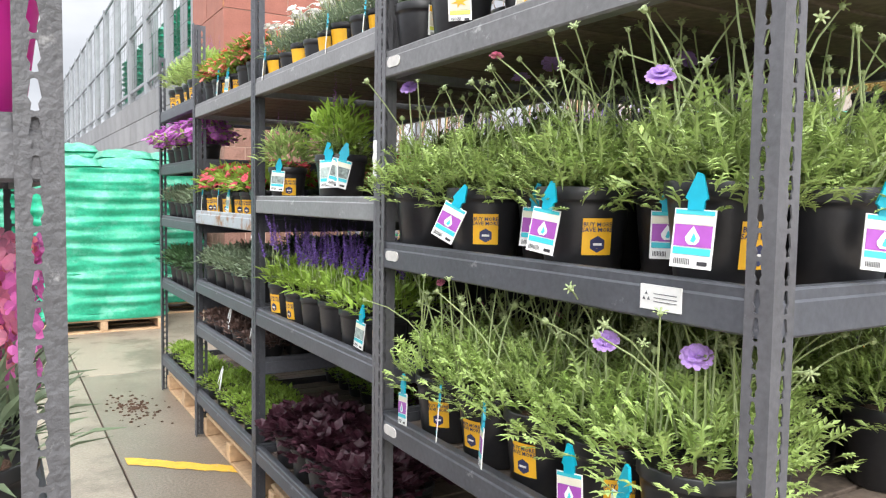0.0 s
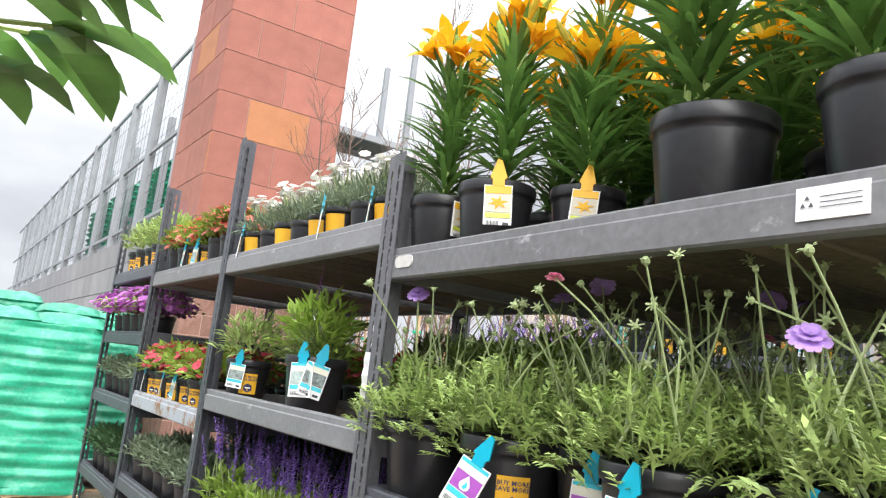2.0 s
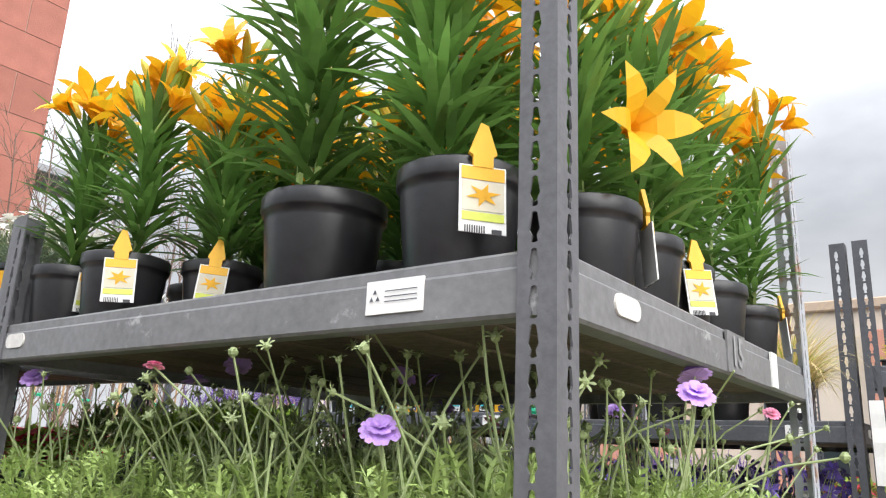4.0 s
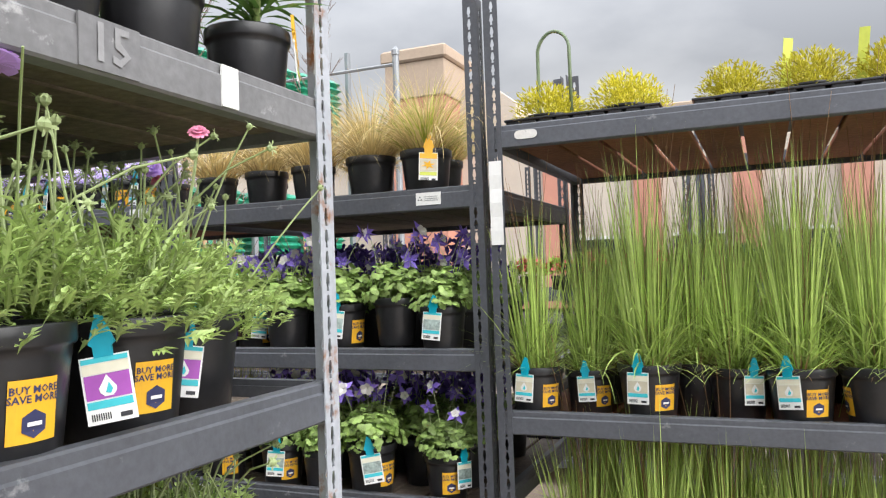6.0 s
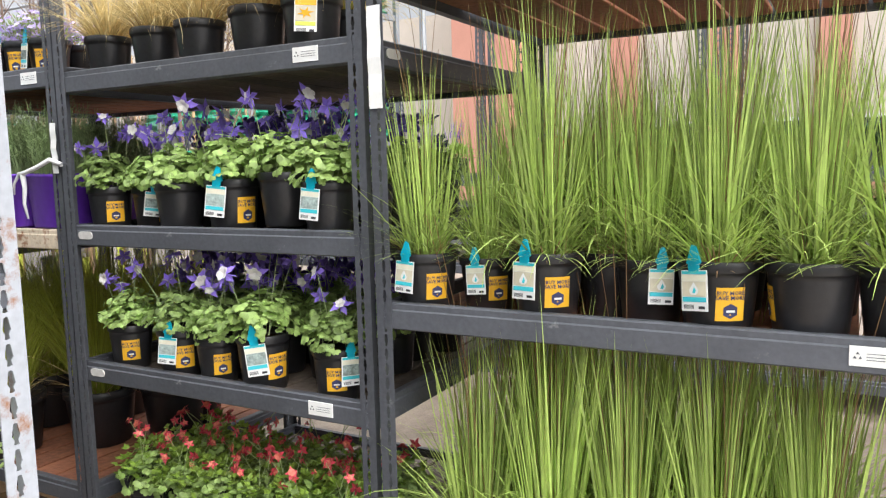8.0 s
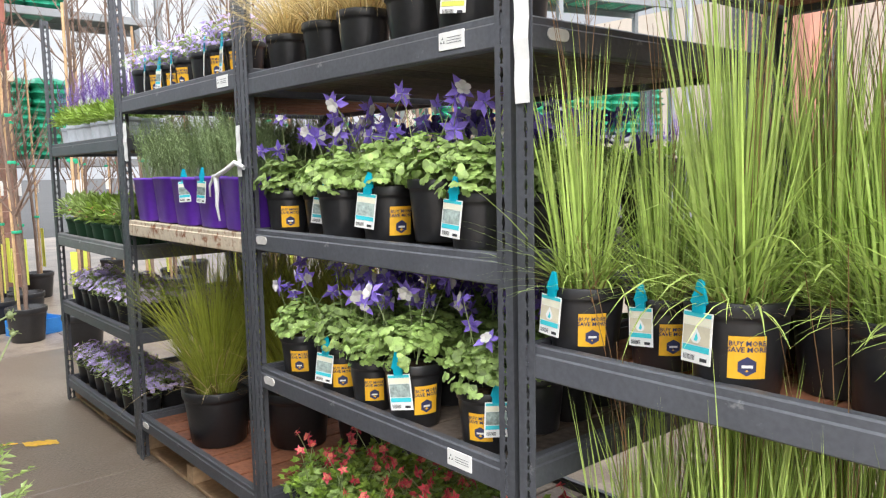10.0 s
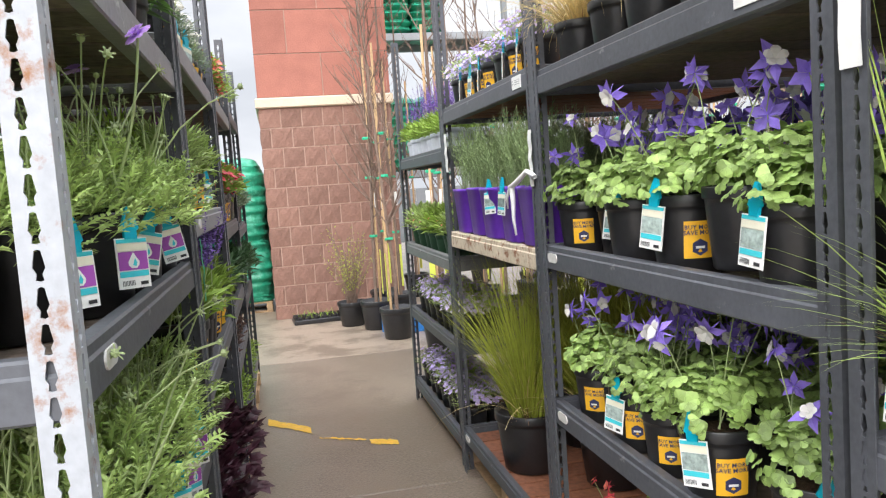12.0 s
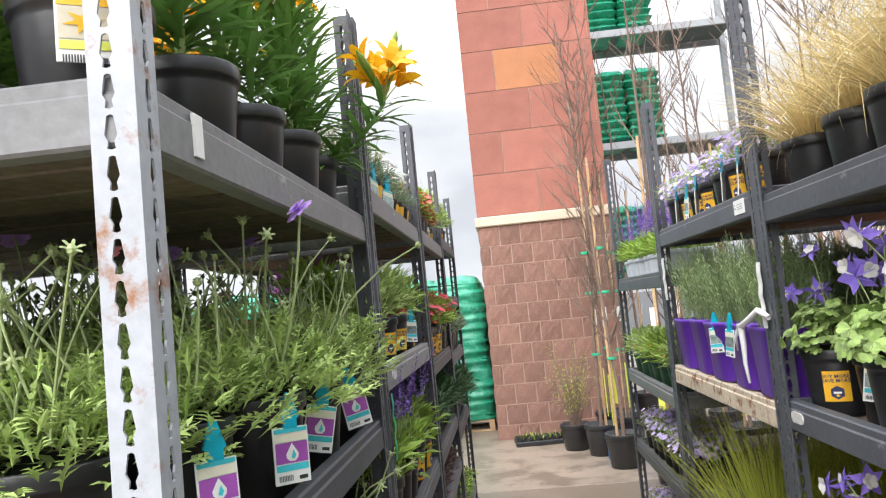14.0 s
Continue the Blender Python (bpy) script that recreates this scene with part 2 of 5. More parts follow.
# ---- mesh building ----
class MB:
    """Collects vertices and faces of one mesh."""

    def __init__(self):
        self.v, self.f = [], []

    def add(self, verts, faces):
        o = len(self.v)
        self.v.extend(verts)
        self.f.extend(tuple(i + o for i in f) for f in faces)
        return self

    def box(self, x0, x1, y0, y1, z0, z1, c=0.0):
        """A box with its upright and top edges chamfered by c."""
        if c <= 0:
            return self.add([(x, y, z) for z in (z0, z1) for x, y in ((x0, y0), (x1, y0), (x1, y1), (x0, y1))],
                            [(3, 2, 1, 0), (4, 5, 6, 7), (0, 1, 5, 4), (1, 2, 6, 5), (2, 3, 7, 6), (3, 0, 4, 7)])
        ring = lambda d: [(x0 + d + c, y0 + d), (x1 - d - c, y0 + d), (x1 - d, y0 + d + c), (x1 - d, y1 - d - c), (x1 - d - c, y1 - d), (x0 + d + c, y1 - d), (x0 + d, y1 - d - c), (x0 + d, y0 + d + c)]
        rings = [(c, z0), (0, z0 + c), (0, z1 - c), (c, z1)]
        v = [(x, y, z) for d, z in rings for x, y in ring(d)]
        f = [tuple(range(7, -1, -1)), tuple(range(24, 32))]
        for r in range(3):
            f += [(r * 8 + i, r * 8 + (i + 1) % 8, r * 8 + 8 + (i + 1) % 8, r * 8 + 8 + i) for i in range(8)]
        return self.add(v, f)

    def lathe(self, prof, n=16, cx=0.0, cy=0.0, caps=True):
        v = [(cx + r * math.cos(2 * math.pi * i / n), cy + r * math.sin(2 * math.pi * i / n), z) for r, z in prof for i in range(n)]
        f = [(k * n + i, k * n + (i + 1) % n, k * n + n + (i + 1) % n, k * n + n + i) for k in range(len(prof) - 1) for i in range(n)]
        if caps:
            f.append(tuple(range(n - 1, -1, -1)))
            f.append(tuple((len(prof) - 1) * n + i for i in range(n)))
        return self.add(v, f)

    def tube(self, pts, r0, r1, n=5):
        pts = [Vector(p) for p in pts]
        v = []
        for k, p in enumerate(pts):
            d = (pts[min(k + 1, len(pts) - 1)] - pts[max(k - 1, 0)]).normalized()
            a = d.cross(Vector((0.31, 0.95, 0.1))).normalized()
            b = d.cross(a)
            r = r0 + (r1 - r0) * k / max(1, len(pts) - 1)
            v += [tuple(p + (a * math.cos(2 * math.pi * i / n) + b * math.sin(2 * math.pi * i / n)) * r) for i in range(n)]
        f = [(k * n + i, k * n + (i + 1) % n, k * n + n + (i + 1) % n, k * n + n + i) for k in range(len(pts) - 1) for i in range(n)]
        f.append(tuple((len(pts) - 1) * n + i for i in range(n)))
        return self.add(v, f)

    def blade(self, p, az, tilt, length, width, curl, segs=4, belly=0.0, twist=0.0):
        """A narrow leaf that starts at p, leans tilt from upright towards az and curls over along its length."""
        x, y, z = p
        ca, sa = math.cos(az), math.sin(az)
        wx, wy = -math.sin(az + twist), math.cos(az + twist)
        v, a, st = [], tilt, length / segs
        for k in range(segs + 1):
            s = k / segs
            w = width * ((1 - s ** 2.2) if not belly else max(0.0, math.sin(math.pi * min(1, 0.12 + s * 0.88)) ** 0.8))
            if k < segs:
                v += [(x - wx * w / 2, y - wy * w / 2, z), (x + wx * w / 2, y + wy * w / 2, z)]
            else:
                v.append((x, y, z))
            h = math.sin(a) * st
            x, y, z = x + ca * h, y + sa * h, z + math.cos(a) * st
            a += curl / segs
        f = [(2 * k, 2 * k + 1, 2 * k + 3, 2 * k + 2) for k in range(segs - 1)]
        f.append((2 * segs - 2, 2 * segs - 1, 2 * segs))
        return self.add(v, f)

    def leaf(self, p, d, up, length, width, fold=0.25):
        """A pointed leaf folded along its midrib, from p in direction d."""
        d, up = Vector(d).normalized(), Vector(up)
        s = d.cross(up)
        s = s.normalized() if s.length > 1e-4 else Vector((1, 0, 0))
        n = s.cross(d)
        p = Vector(p)
        m = p + d * length * 0.45
        k = n * width * fold
        return self.add([tuple(p), tuple(m + s * width / 2 + k), tuple(p + d * length - n * length * 0.12), tuple(m - s * width / 2 + k), tuple(m)],
                        [(0, 1, 4), (1, 2, 4), (4, 2, 3), (0, 4, 3)])

    def petal(self, p, d, up, length, width):
        """A rounded petal, broadest near its end."""
        d, up, p = Vector(d).normalized(), Vector(up), Vector(p)
        s = d.cross(up)
        s = s.normalized() if s.length > 1e-4 else Vector((1, 0, 0))
        n = s.cross(d)
        row = lambda a, w, q: [tuple(p + d * length * a + s * width * w * g + n * length * q) for g in (1, -1)]
        return self.add([tuple(p)] + row(0.38, 0.34, 0.05) + row(0.75, 0.5, 0.02) + row(1.0, 0.22, -0.1),
                        [(0, 1, 2), (1, 3, 4, 2), (3, 5, 6, 4)])

    def mesh(self, name, mat, smooth=False):
        me = bpy.data.meshes.new(name)
        me.from_pydata(self.v, [], self.f)
        me.materials.append(mat)
        if smooth:
            me.polygons.foreach_set("use_smooth", [True] * len(me.polygons))
        me.update()
        return me


def part(name, mb, mat, parent, label="", smooth=False, kind=""):
    """One mesh object under a thing or a part."""
    me = mb.mesh(name, mat, smooth) if isinstance(mb, MB) else mb
    ob = new(name, me)
    ob.parent = parent
    return tagged(ob, label, kind=kind)


def thing(name, label, category, m=None, group="", kind=""):
    ob = new(name)
    ob.empty_display_size = 0.05
    if m is not None:
        ob.matrix_basis = m
    return tagged(ob, label, category, group, kind)


def solid(name, mb, mat, label, category, m=None, group="", kind="", smooth=False):
    ob = new(name, mb.mesh(name, mat, smooth))
    if m is not None:
        ob.matrix_basis = m
    return tagged(ob, label, category, group, kind)


def text_data(body, size, spacing=1.0):
    """Flat outline of a word as vertices and faces, centred."""
    cu = bpy.data.curves.new("words", "FONT")
    cu.body, cu.size, cu.resolution_u = body, size, 1
    cu.align_x, cu.align_y, cu.space_line = "CENTER", "CENTER", spacing
    cu.offset = size * 0.02
    ob = new("words", cu)
    bpy.context.view_layer.update()
    me = bpy.data.meshes.new_from_object(ob.evaluated_get(bpy.context.evaluated_depsgraph_get()))
    data = [tuple(v.co) for v in me.vertices], [tuple(p.vertices) for p in me.polygons]
    bpy.data.objects.remove(ob)
    bpy.data.meshes.remove(me)
    return data


R = random.Random(11)


def u(a, b):
    return R.uniform(a, b)


# ---- ground ----
g = MB()
g.add([(-400, -400, 0), (400, -400, 0), (400, 400, 0), (-400, 400, 0)], [(0, 1, 2, 3)])
ground = solid("ground", g, M["asphalt"], "dark asphalt ground reaching to the distance", "ground", kind="structure", m=pose(0, 0, -0.12))
pave = thing("pavement", "worn tan concrete yard slabs with joints and stains", "pavement", kind="structure")
xs = [-6.0, -2.6, 0.55, 3.7, 6.9, 10.0, 13.2]
ys = [-6.0, -2.9, 0.25, 3.35, 6.45, 9.6, 12.8, 16.0, 19.2]
for i in range(len(xs) - 1):
    for j in range(len(ys) - 1):
        part("slab", MB().box(xs[i] + 0.004, xs[i + 1] - 0.004, ys[j] + 0.004, ys[j + 1] - 0.004, -0.12, 0.0, 0.004), M["concrete"], pave)


def stripe(x0, x1, y0, y1, skew, seed):
    r = random.Random(seed)
    mb = MB()
    n = 14
    lo = [(x0 + (x1 - x0) * k / n, y0 + skew * k / n + r.uniform(-0.012, 0.012)) for k in range(n + 1)]
    hi = [(x0 + (x1 - x0) * k / n, y1 + skew * k / n + r.uniform(-0.012, 0.012)) for k in range(n + 1)]
    mb.add([(*p, 0.004) for p in lo] + [(*p, 0.004) for p in hi], [(k, k + 1, n + 2 + k, n + 1 + k) for k in range(n)])
    return solid("floor_marking", mb, M["paint_yellow"], "worn yellow painted stripe on the concrete", "floor marking", kind="structure")


stripe(0.58, 1.1, 4.24, 4.36, -0.44, 3)
stripe(2.2, 2.46, 4.68, 4.8, -0.28, 4)
stripe(2.5, 2.76, 4.27, 4.3, -0.14, 5)
stripe(2.78, 2.93, 4.05, 4.14, -0.07, 6)

# ---- brick pier ----
PX0, PX1, PY0, PY1 = 2.27, 3.8, 8.8, 10.35
pier = thing("wall_pier", "tall masonry pier of brown split-face block below and terracotta block above a cream band", "wall", kind="structure")
part("core", MB().box(PX0 + 0.009, PX1 - 0.009, PY0 + 0.009, PY1 - 0.009, 0.0, 7.6), M["mortar"], pier, "pinkish mortar joints")
part("band", MB().box(PX0 - 0.03, PX1 + 0.03, PY0 - 0.03, PY1 + 0.03, 2.44, 2.555, 0.012), M["trim"], pier, "cream cast stone band")
part("cap", MB().box(PX0 - 0.08, PX1 + 0.08, PY0 - 0.08, PY1 + 0.08, 7.6, 7.8, 0.02), M["trim"], pier, "cream stone cap")
block_cache = {}


def block_mesh(w, h, key, rough, mat):
    """A facing block; its outer face is -y, split faces are uneven."""
    k = (round(w, 3), round(h, 3), key, R.randrange(5) if rough else 0)
    if k not in block_cache:
        mb = MB()
        nx, nz = (5, 3) if rough else (1, 1)
        gv = {}
        vs = []
        for j in range(nz + 1):
            for i in range(nx + 1):
                edge = i in (0, nx) or j in (0, nz)
                d = -0.03 if not rough else (-0.026 if edge else -0.03 - R.uniform(0.0, 0.007))
                gv[i, j] = len(vs)
                vs.append((w * i / nx, d, h * j / nz))
        o = len(vs)
        vs += [(0, 0, 0), (w, 0, 0), (w, 0, h), (0, 0, h)]
        fs = [(gv[i, j], gv[i + 1, j], gv[i + 1, j + 1], gv[i, j + 1]) for i in range(nx) for j in range(nz)]
        fs.append(tuple([o, o + 1] + [gv[i, 0] for i in range(nx, -1, -1)]))
        fs.append(tuple([o + 2, o + 3] + [gv[i, nz] for i in range(nx + 1)]))
        fs.append(tuple([o + 3, o] + [gv[0, j] for j in range(nz + 1)]))
        fs.append(tuple([o + 1, o + 2] + [gv[nx, j] for j in range(nz, -1, -1)]))
        mb.add(vs, fs)
        block_cache[k] = mb.mesh("block", mat)
    return block_cache[k]


def face_blocks(origin, yaw, width, z0, courses, ch, bw, rough, mats):
    for c in range(courses):
        s = -(bw / 2 if c % 2 else 0.0)
        while s < width - 0.02:
            a, b = max(0.0, s), min(width, s + bw)
            if b - a > 0.03:
                mat = mats[1] if len(mats) > 1 and R.random() < 0.12 else mats[0]
                ob = part("block", block_mesh(b - a - 0.012, ch - 0.012, mat.name, rough, mat), None, pier)
                ob.matrix_basis = pose(*origin, 0, 0, yaw) @ pose(a + 0.006, 0.03, z0 + c * ch + 0.006)
            s += bw


for (ox, oy), yaw, wid in (((PX0, PY0), 0, PX1 - PX0), ((PX0, PY1), -90, PY1 - PY0), ((PX1, PY0), 90, PY1 - PY0)):
    face_blocks((ox, oy, 0), yaw, wid, -0.068, 11, 0.228, 0.24, True, [M["block"]])
    face_blocks((ox, oy, 0), yaw, wid, 2.56, 10, 0.49, 0.75, False, [M["terracotta"], M["terracotta_orange"]])


# ---- racks ----
RACK_H = 2.39


def upright_mesh(mat, H=RACK_H):
    """Slotted angle post: two legs along +x and +y from the outer corner, with keyhole slots."""
    key = ("upright", mat.name, H)
    if key in block_cache:
        return block_cache[key]
    mb = MB()
    W, T, P, C = 0.049, 0.003, 0.0415, 0.028
    right = [(0.0045, 0.004), (0.0032, 0.011), (0.0068, 0.018), (0.0056, 0.025), (0.0035, 0.037)]
    hole = [(-0.0045, 0.004), (0.0, 0.0025)] + right + [(0.0, 0.0385)] + [(-p, q) for p, q in right[:0:-1]]
    n = int(H / P)
    for leg in (0, 1):
        for c in range(n):
            z = c * P
            outer = [(0.0, 0.0), (C, 0.0)] + [(W, P * k / 4) for k in range(5)] + [(C, P)] + [(0.0, P * k / 4) for k in (4, 3, 2, 1)]
            inner = [(C + a, b) for a, b in hole]
            vs = []
            for d in (0.0, T):
                for a, b in outer + inner:
                    vs.append((a, d, z + b) if leg == 0 else (d, a, z + b))
            fs = []
            for i in range(12):
                j = (i + 1) % 12
                fs += [(i, j, 12 + j, 12 + i), (24 + j, 24 + i, 36 + i, 36 + j), (12 + i, 12 + j, 36 + j, 36 + i)]
            fs += [(k, k + 1, k + 25, k + 24) for k in (2, 3, 4, 5)]
            mb.add(vs, fs)
        if leg == 0:
            mb.box(0, W, 0, T, n * P, H)
        else:
            mb.box(0, T, T, W, n * P, H)
    block_cache[key] = mb.mesh("upright", mat)
    return block_cache[key]


def beam(rack, x0, y0, x1, y1, z, mat, h=0.075, label=""):
    """A rolled beam whose top is at z; (x0, y0) to (x1, y1) is its outer line, the inside lies to its left."""
    d = Vector((x1 - x0, y1 - y0, 0))
    L = d.length
    prof = [(0.004, -h), (0.0, -h + 0.004), (0.0, -0.022), (0.004, -0.018), (0.004, -0.004), (0.008, 0.0), (0.03, 0.0), (0.03, -0.012), (0.034, -0.012), (0.034, -h)]
    key = ("beam", round(L, 3), h, mat.name)
    if key not in block_cache:
        k = len(prof)
        mb = MB()
        mb.add([(x, p, q) for x in (0, L) for p, q in prof],
               [(i, (i + 1) % k, k + (i + 1) % k, k + i) for i in range(k)] + [tuple(range(k - 1, -1, -1)), tuple(range(k, 2 * k))])
        block_cache[key] = mb.mesh("beam", mat)
    ob = part("beam", block_cache[key], None, rack, label)
    ob.matrix_basis = pose(x0, y0, z, 0, 0, math.degrees(math.atan2(d.y, d.x)))
    return ob


def plate(parent, L_along, z, w=0.055, h=0.022, mat="plaque", name="plaque", marks=False):
    """A worn rounded plate on a beam's outer face."""
    mb = MB()
    n = 6
    ring = []
    for cx, a0 in ((w / 2 - h / 2, -90), (-w / 2 + h / 2, 90)):
        ring += [(L_along + cx + h / 2 * math.cos(radians(a0 + 180 * i / n)), z + h / 2 * math.sin(radians(a0 + 180 * i / n))) for i in range(n + 1)]
    if mat != "plaque":
        ring = [(L_along - w / 2, z - h / 2), (L_along + w / 2, z - h / 2), (L_along + w / 2, z + h / 2), (L_along - w / 2, z + h / 2)]
    k = len(ring)
    mb.add([(a, y, b) for y in (-0.003, 0.001) for a, b in ring], [tuple(range(k))] + [(i, k + i, k + (i + 1) % k, (i + 1) % k) for i in range(k)])
    ob = part(name, mb, M[mat], parent, "worn white plaque" if mat == "plaque" else "white printed paper label")
    if marks:
        mk = MB()
        for i in range(3):
            a = radians(90 + 120 * i)
            cx, cz = L_along - w * 0.33 + 0.006 * math.cos(a), z + 0.006 * math.sin(a)
            mk.add([(cx + 0.004 * math.cos(a + q), -0.0045, cz + 0.004 * math.sin(a + q)) for q in (0, 2.1, 4.2)], [(2, 1, 0)])
        for q in (0.006, -0.001, -0.007):
            mk.add([(L_along - w * 0.15, -0.0045, z + q), (L_along + w * 0.42, -0.0045, z + q), (L_along + w * 0.42, -0.0045, z + q + 0.0013), (L_along - w * 0.15, -0.0045, z + q + 0.0013)], [(0, 1, 2, 3)])
        part("print", mk, M["steel"], ob)
    return ob


def rack(x0, x1, y0, y1, shelves, label, mats=None, deck="board", tall=None):
    """A slotted-angle shelving rack: corner posts, four beams a shelf, deck boards. shelves: top heights; returns it and its beams."""
    rk = thing("plant_rack", label, "rack", pose(x0, y0, 0), group="garden racks")
    w, l = x1 - x0, y1 - y0
    mats = mats or {}
    for i, (x, y, a) in enumerate(((0, 0, 0), (w, 0, 90), (w, l, 180), (0, l, 270))):
        ob = part("upright", upright_mesh(M[mats.get(("up", i), "steel")], mats.get(("high", i), RACK_H)), None, rk, "white enamelled slotted post with rust" if mats.get(("up", i)) == "steel_white" else "")
        ob.matrix_basis = pose(x, y, 0, 0, 0, a)
    out = {}
    e = 0.0035
    for s, z in enumerate(shelves):
        m = M[mats.get(("beam", s), "steel")]
        out[s, "y0"] = beam(rk, e, e, w - e, e, z, m)
        out[s, "x1"] = beam(rk, w - e, e + 0.035, w - e, l - e - 0.035, z, M[mats.get(("beamx1", s), mats.get(("beam", s), "steel"))])
        out[s, "y1"] = beam(rk, w - e, l - e, e, l - e, z, m)
        out[s, "x0"] = beam(rk, e, l - e - 0.035, e, e + 0.035, z, M[mats.get(("beamx0", s), mats.get(("beam", s), "steel"))], label="cream beam with rust stains" if mats.get(("beamx0", s)) == "steel_rust" else "")
        nb = 9
        step = (l - 0.08) / nb
        key = ("slat", round(w, 3), round(step, 3), deck)
        if key not in block_cache:
            block_cache[key] = MB().box(0, w - 0.074, 0, step * 0.91, -0.02, 0.0, 0.003).mesh("deck_board", M[deck])
        for k in range(nb):
            ob = part("deck_board", block_cache[key], None, rk)
            ob.matrix_basis = pose(0.037, 0.04 + k * step, z - 0.034)
    return rk, out, shelves, w, l, x0, y0


A = {}
AY = [0.75, 2.075, 3.385, 4.6, 5.8]
grey = "dark grey slotted steel garden rack filled with potted plants"
# top beams get steel_light, which paints in the sky reflecting off them
A[1] = rack(0.965, 2.13, AY[0], AY[1] - 0.012, [1.825, 1.285, 0.785, 0.27], grey, {("up", 0): "steel_post", ("up", 1): "steel_white", ("up", 3): "steel_post", ("high", 3): 2.06, ("beam", 0): "steel_light"})
A[2] = rack(0.985, 2.135, AY[1], AY[2] - 0.01, [1.92, 1.415, 0.92, 0.3], grey, {("up", 0): "steel_post", ("high", 0): 2.07, ("beam", 0): "steel_light", ("beam", 1): "steel_light"})
A[3] = rack(1.0, 2.14, AY[2], AY[3] - 0.01, [1.93, 1.33, 0.93, 0.68, 0.28], grey, {("beamx0", 1): "steel_white", ("beam", 0): "steel_light"})
A[4] = rack(1.03, 2.14, AY[3], AY[4], [2.0, 1.63, 1.27, 0.82, 0.26], grey)
B = {}
B[0] = rack(3.165, 4.35, -0.575, 0.79, [1.955, 1.04, 0.2], grey, deck="redwood")
B[1] = rack(3.175, 4.36, 0.815, 2.13, [1.775, 1.235, 0.735, 0.12], grey)
B[2] = rack(3.18, 4.36, 2.145, 3.47, [1.805, 1.215, 0.235], grey, {("beamx0", 1): "steel_rust"}, deck="redwood")
B[3] = rack(3.19, 4.37, 3.5, 4.85, [1.63, 1.08, 0.65, 0.16], grey, {("beam", 1): "steel_light"})
B[-1] = rack(3.165, 4.35, -1.95, -0.6, [1.6, 1.04, 0.5, 0.2], grey)
LK = rack(-1.15, 0.078, 1.0, 2.3, [1.495, 0.95, 0.3], "grey slotted steel rack holding pink flowering plants", {("up", 1): "steel_mid", ("beam", 0): "steel_mid"})
for rk, s, side, where in ((A[1], 0, "x0", 0.06), (A[1], 1, "x0", 0.06), (A[1], 2, "x0", 0.06), (A[1], 0, "y0", 0.18), (A[1], 1, "x1", 0.14), (A[2], 1, "x1", 0.16), (B[0], 0, "x0", 0.09),
                           (B[1], 1, "x0", 0.06), (B[1], 2, "x0", 0.07), (B[1], 0, "y0", 0.16), (B[2], 2, "x0", 0.07)):
    plate(rk[1][s, side], where, -0.037, w=0.075, h=0.028)
for rk, s, side, where in ((A[1], 0, "x0", 1.05), (A[1], 1, "x0", 1.06), (B[1], 0, "x0", 1.08), (B[1], 2, "x0", 1.08), (B[0], 1, "x0", 1.17), (B[0], 0, "x0", 1.17), (B[2], 0, "x0", 1.14)):
    plate(rk[1][s, side], where, -0.037, w=0.09, h=0.042, mat="paper", name="beam_label", marks=True)


# ---- potted plants ----
WORDS = text_data("BUY MORE\nSAVE MORE", 0.0125, 0.85)


def square_pot(r, h):
    """A soft-cornered square pot, slightly narrower at its foot."""
    mb = MB()
    rows = [(0.84, 0.0), (0.86, 0.006), (0.98, h * 0.93), (1.0, h * 0.94), (1.0, h), (0.95, h), (0.94, h * 0.88)]
    n = 24
    v = []
    for s, z in rows:
        for i in range(n):
            t = 2 * math.pi * i / n
            c, q = math.cos(t), math.sin(t)
            k = r * s / (abs(c) ** 5 + abs(q) ** 5) ** 0.2
            v.append((k * c, k * q, z))
    f = [(k * n + i, k * n + (i + 1) % n, k * n + n + (i + 1) % n, k * n + n + i) for k in range(len(rows) - 1) for i in range(n)]
    f.append(tuple(range(n - 1, -1, -1)))
    return mb.add(v, f)


def pot_prof(r, h):
    """Outside and inside of a nursery pot with a rolled rim."""
    return [(r * 0.74, 0.0), (r * 0.78, 0.004), (r * 0.93, h * 0.78), (r * 0.935, h * 0.84), (r * 0.985, h * 0.85), (r, h * 0.87), (r, h * 0.985), (r * 0.985, h), (r * 0.94, h), (r * 0.925, h * 0.9)]


def pot_radius(r, h, z):
    return r * (0.78 + 0.15 * z / (h * 0.78)) if z < h * 0.78 else r


def wrap(pts, r, h, z0, phi, lift):
    """Lays flat points (across, up) on the pot's wall, centred at the angle phi from the front."""
    out = []
    for a, b in pts:
        z = z0 + b
        rr = pot_radius(r, h, z) + lift
        t = -math.pi / 2 + phi + a / rr
        out.append((rr * math.cos(t), rr * math.sin(t), z))
    return out


def sheet(w, h, nx=6):
    v = [(-w / 2 + w * i / nx, -h / 2 + h * j) for j in (0, 1) for i in range(nx + 1)]
    return v, [(i, i + 1, nx + 2 + i, nx + 1 + i) for i in range(nx)]


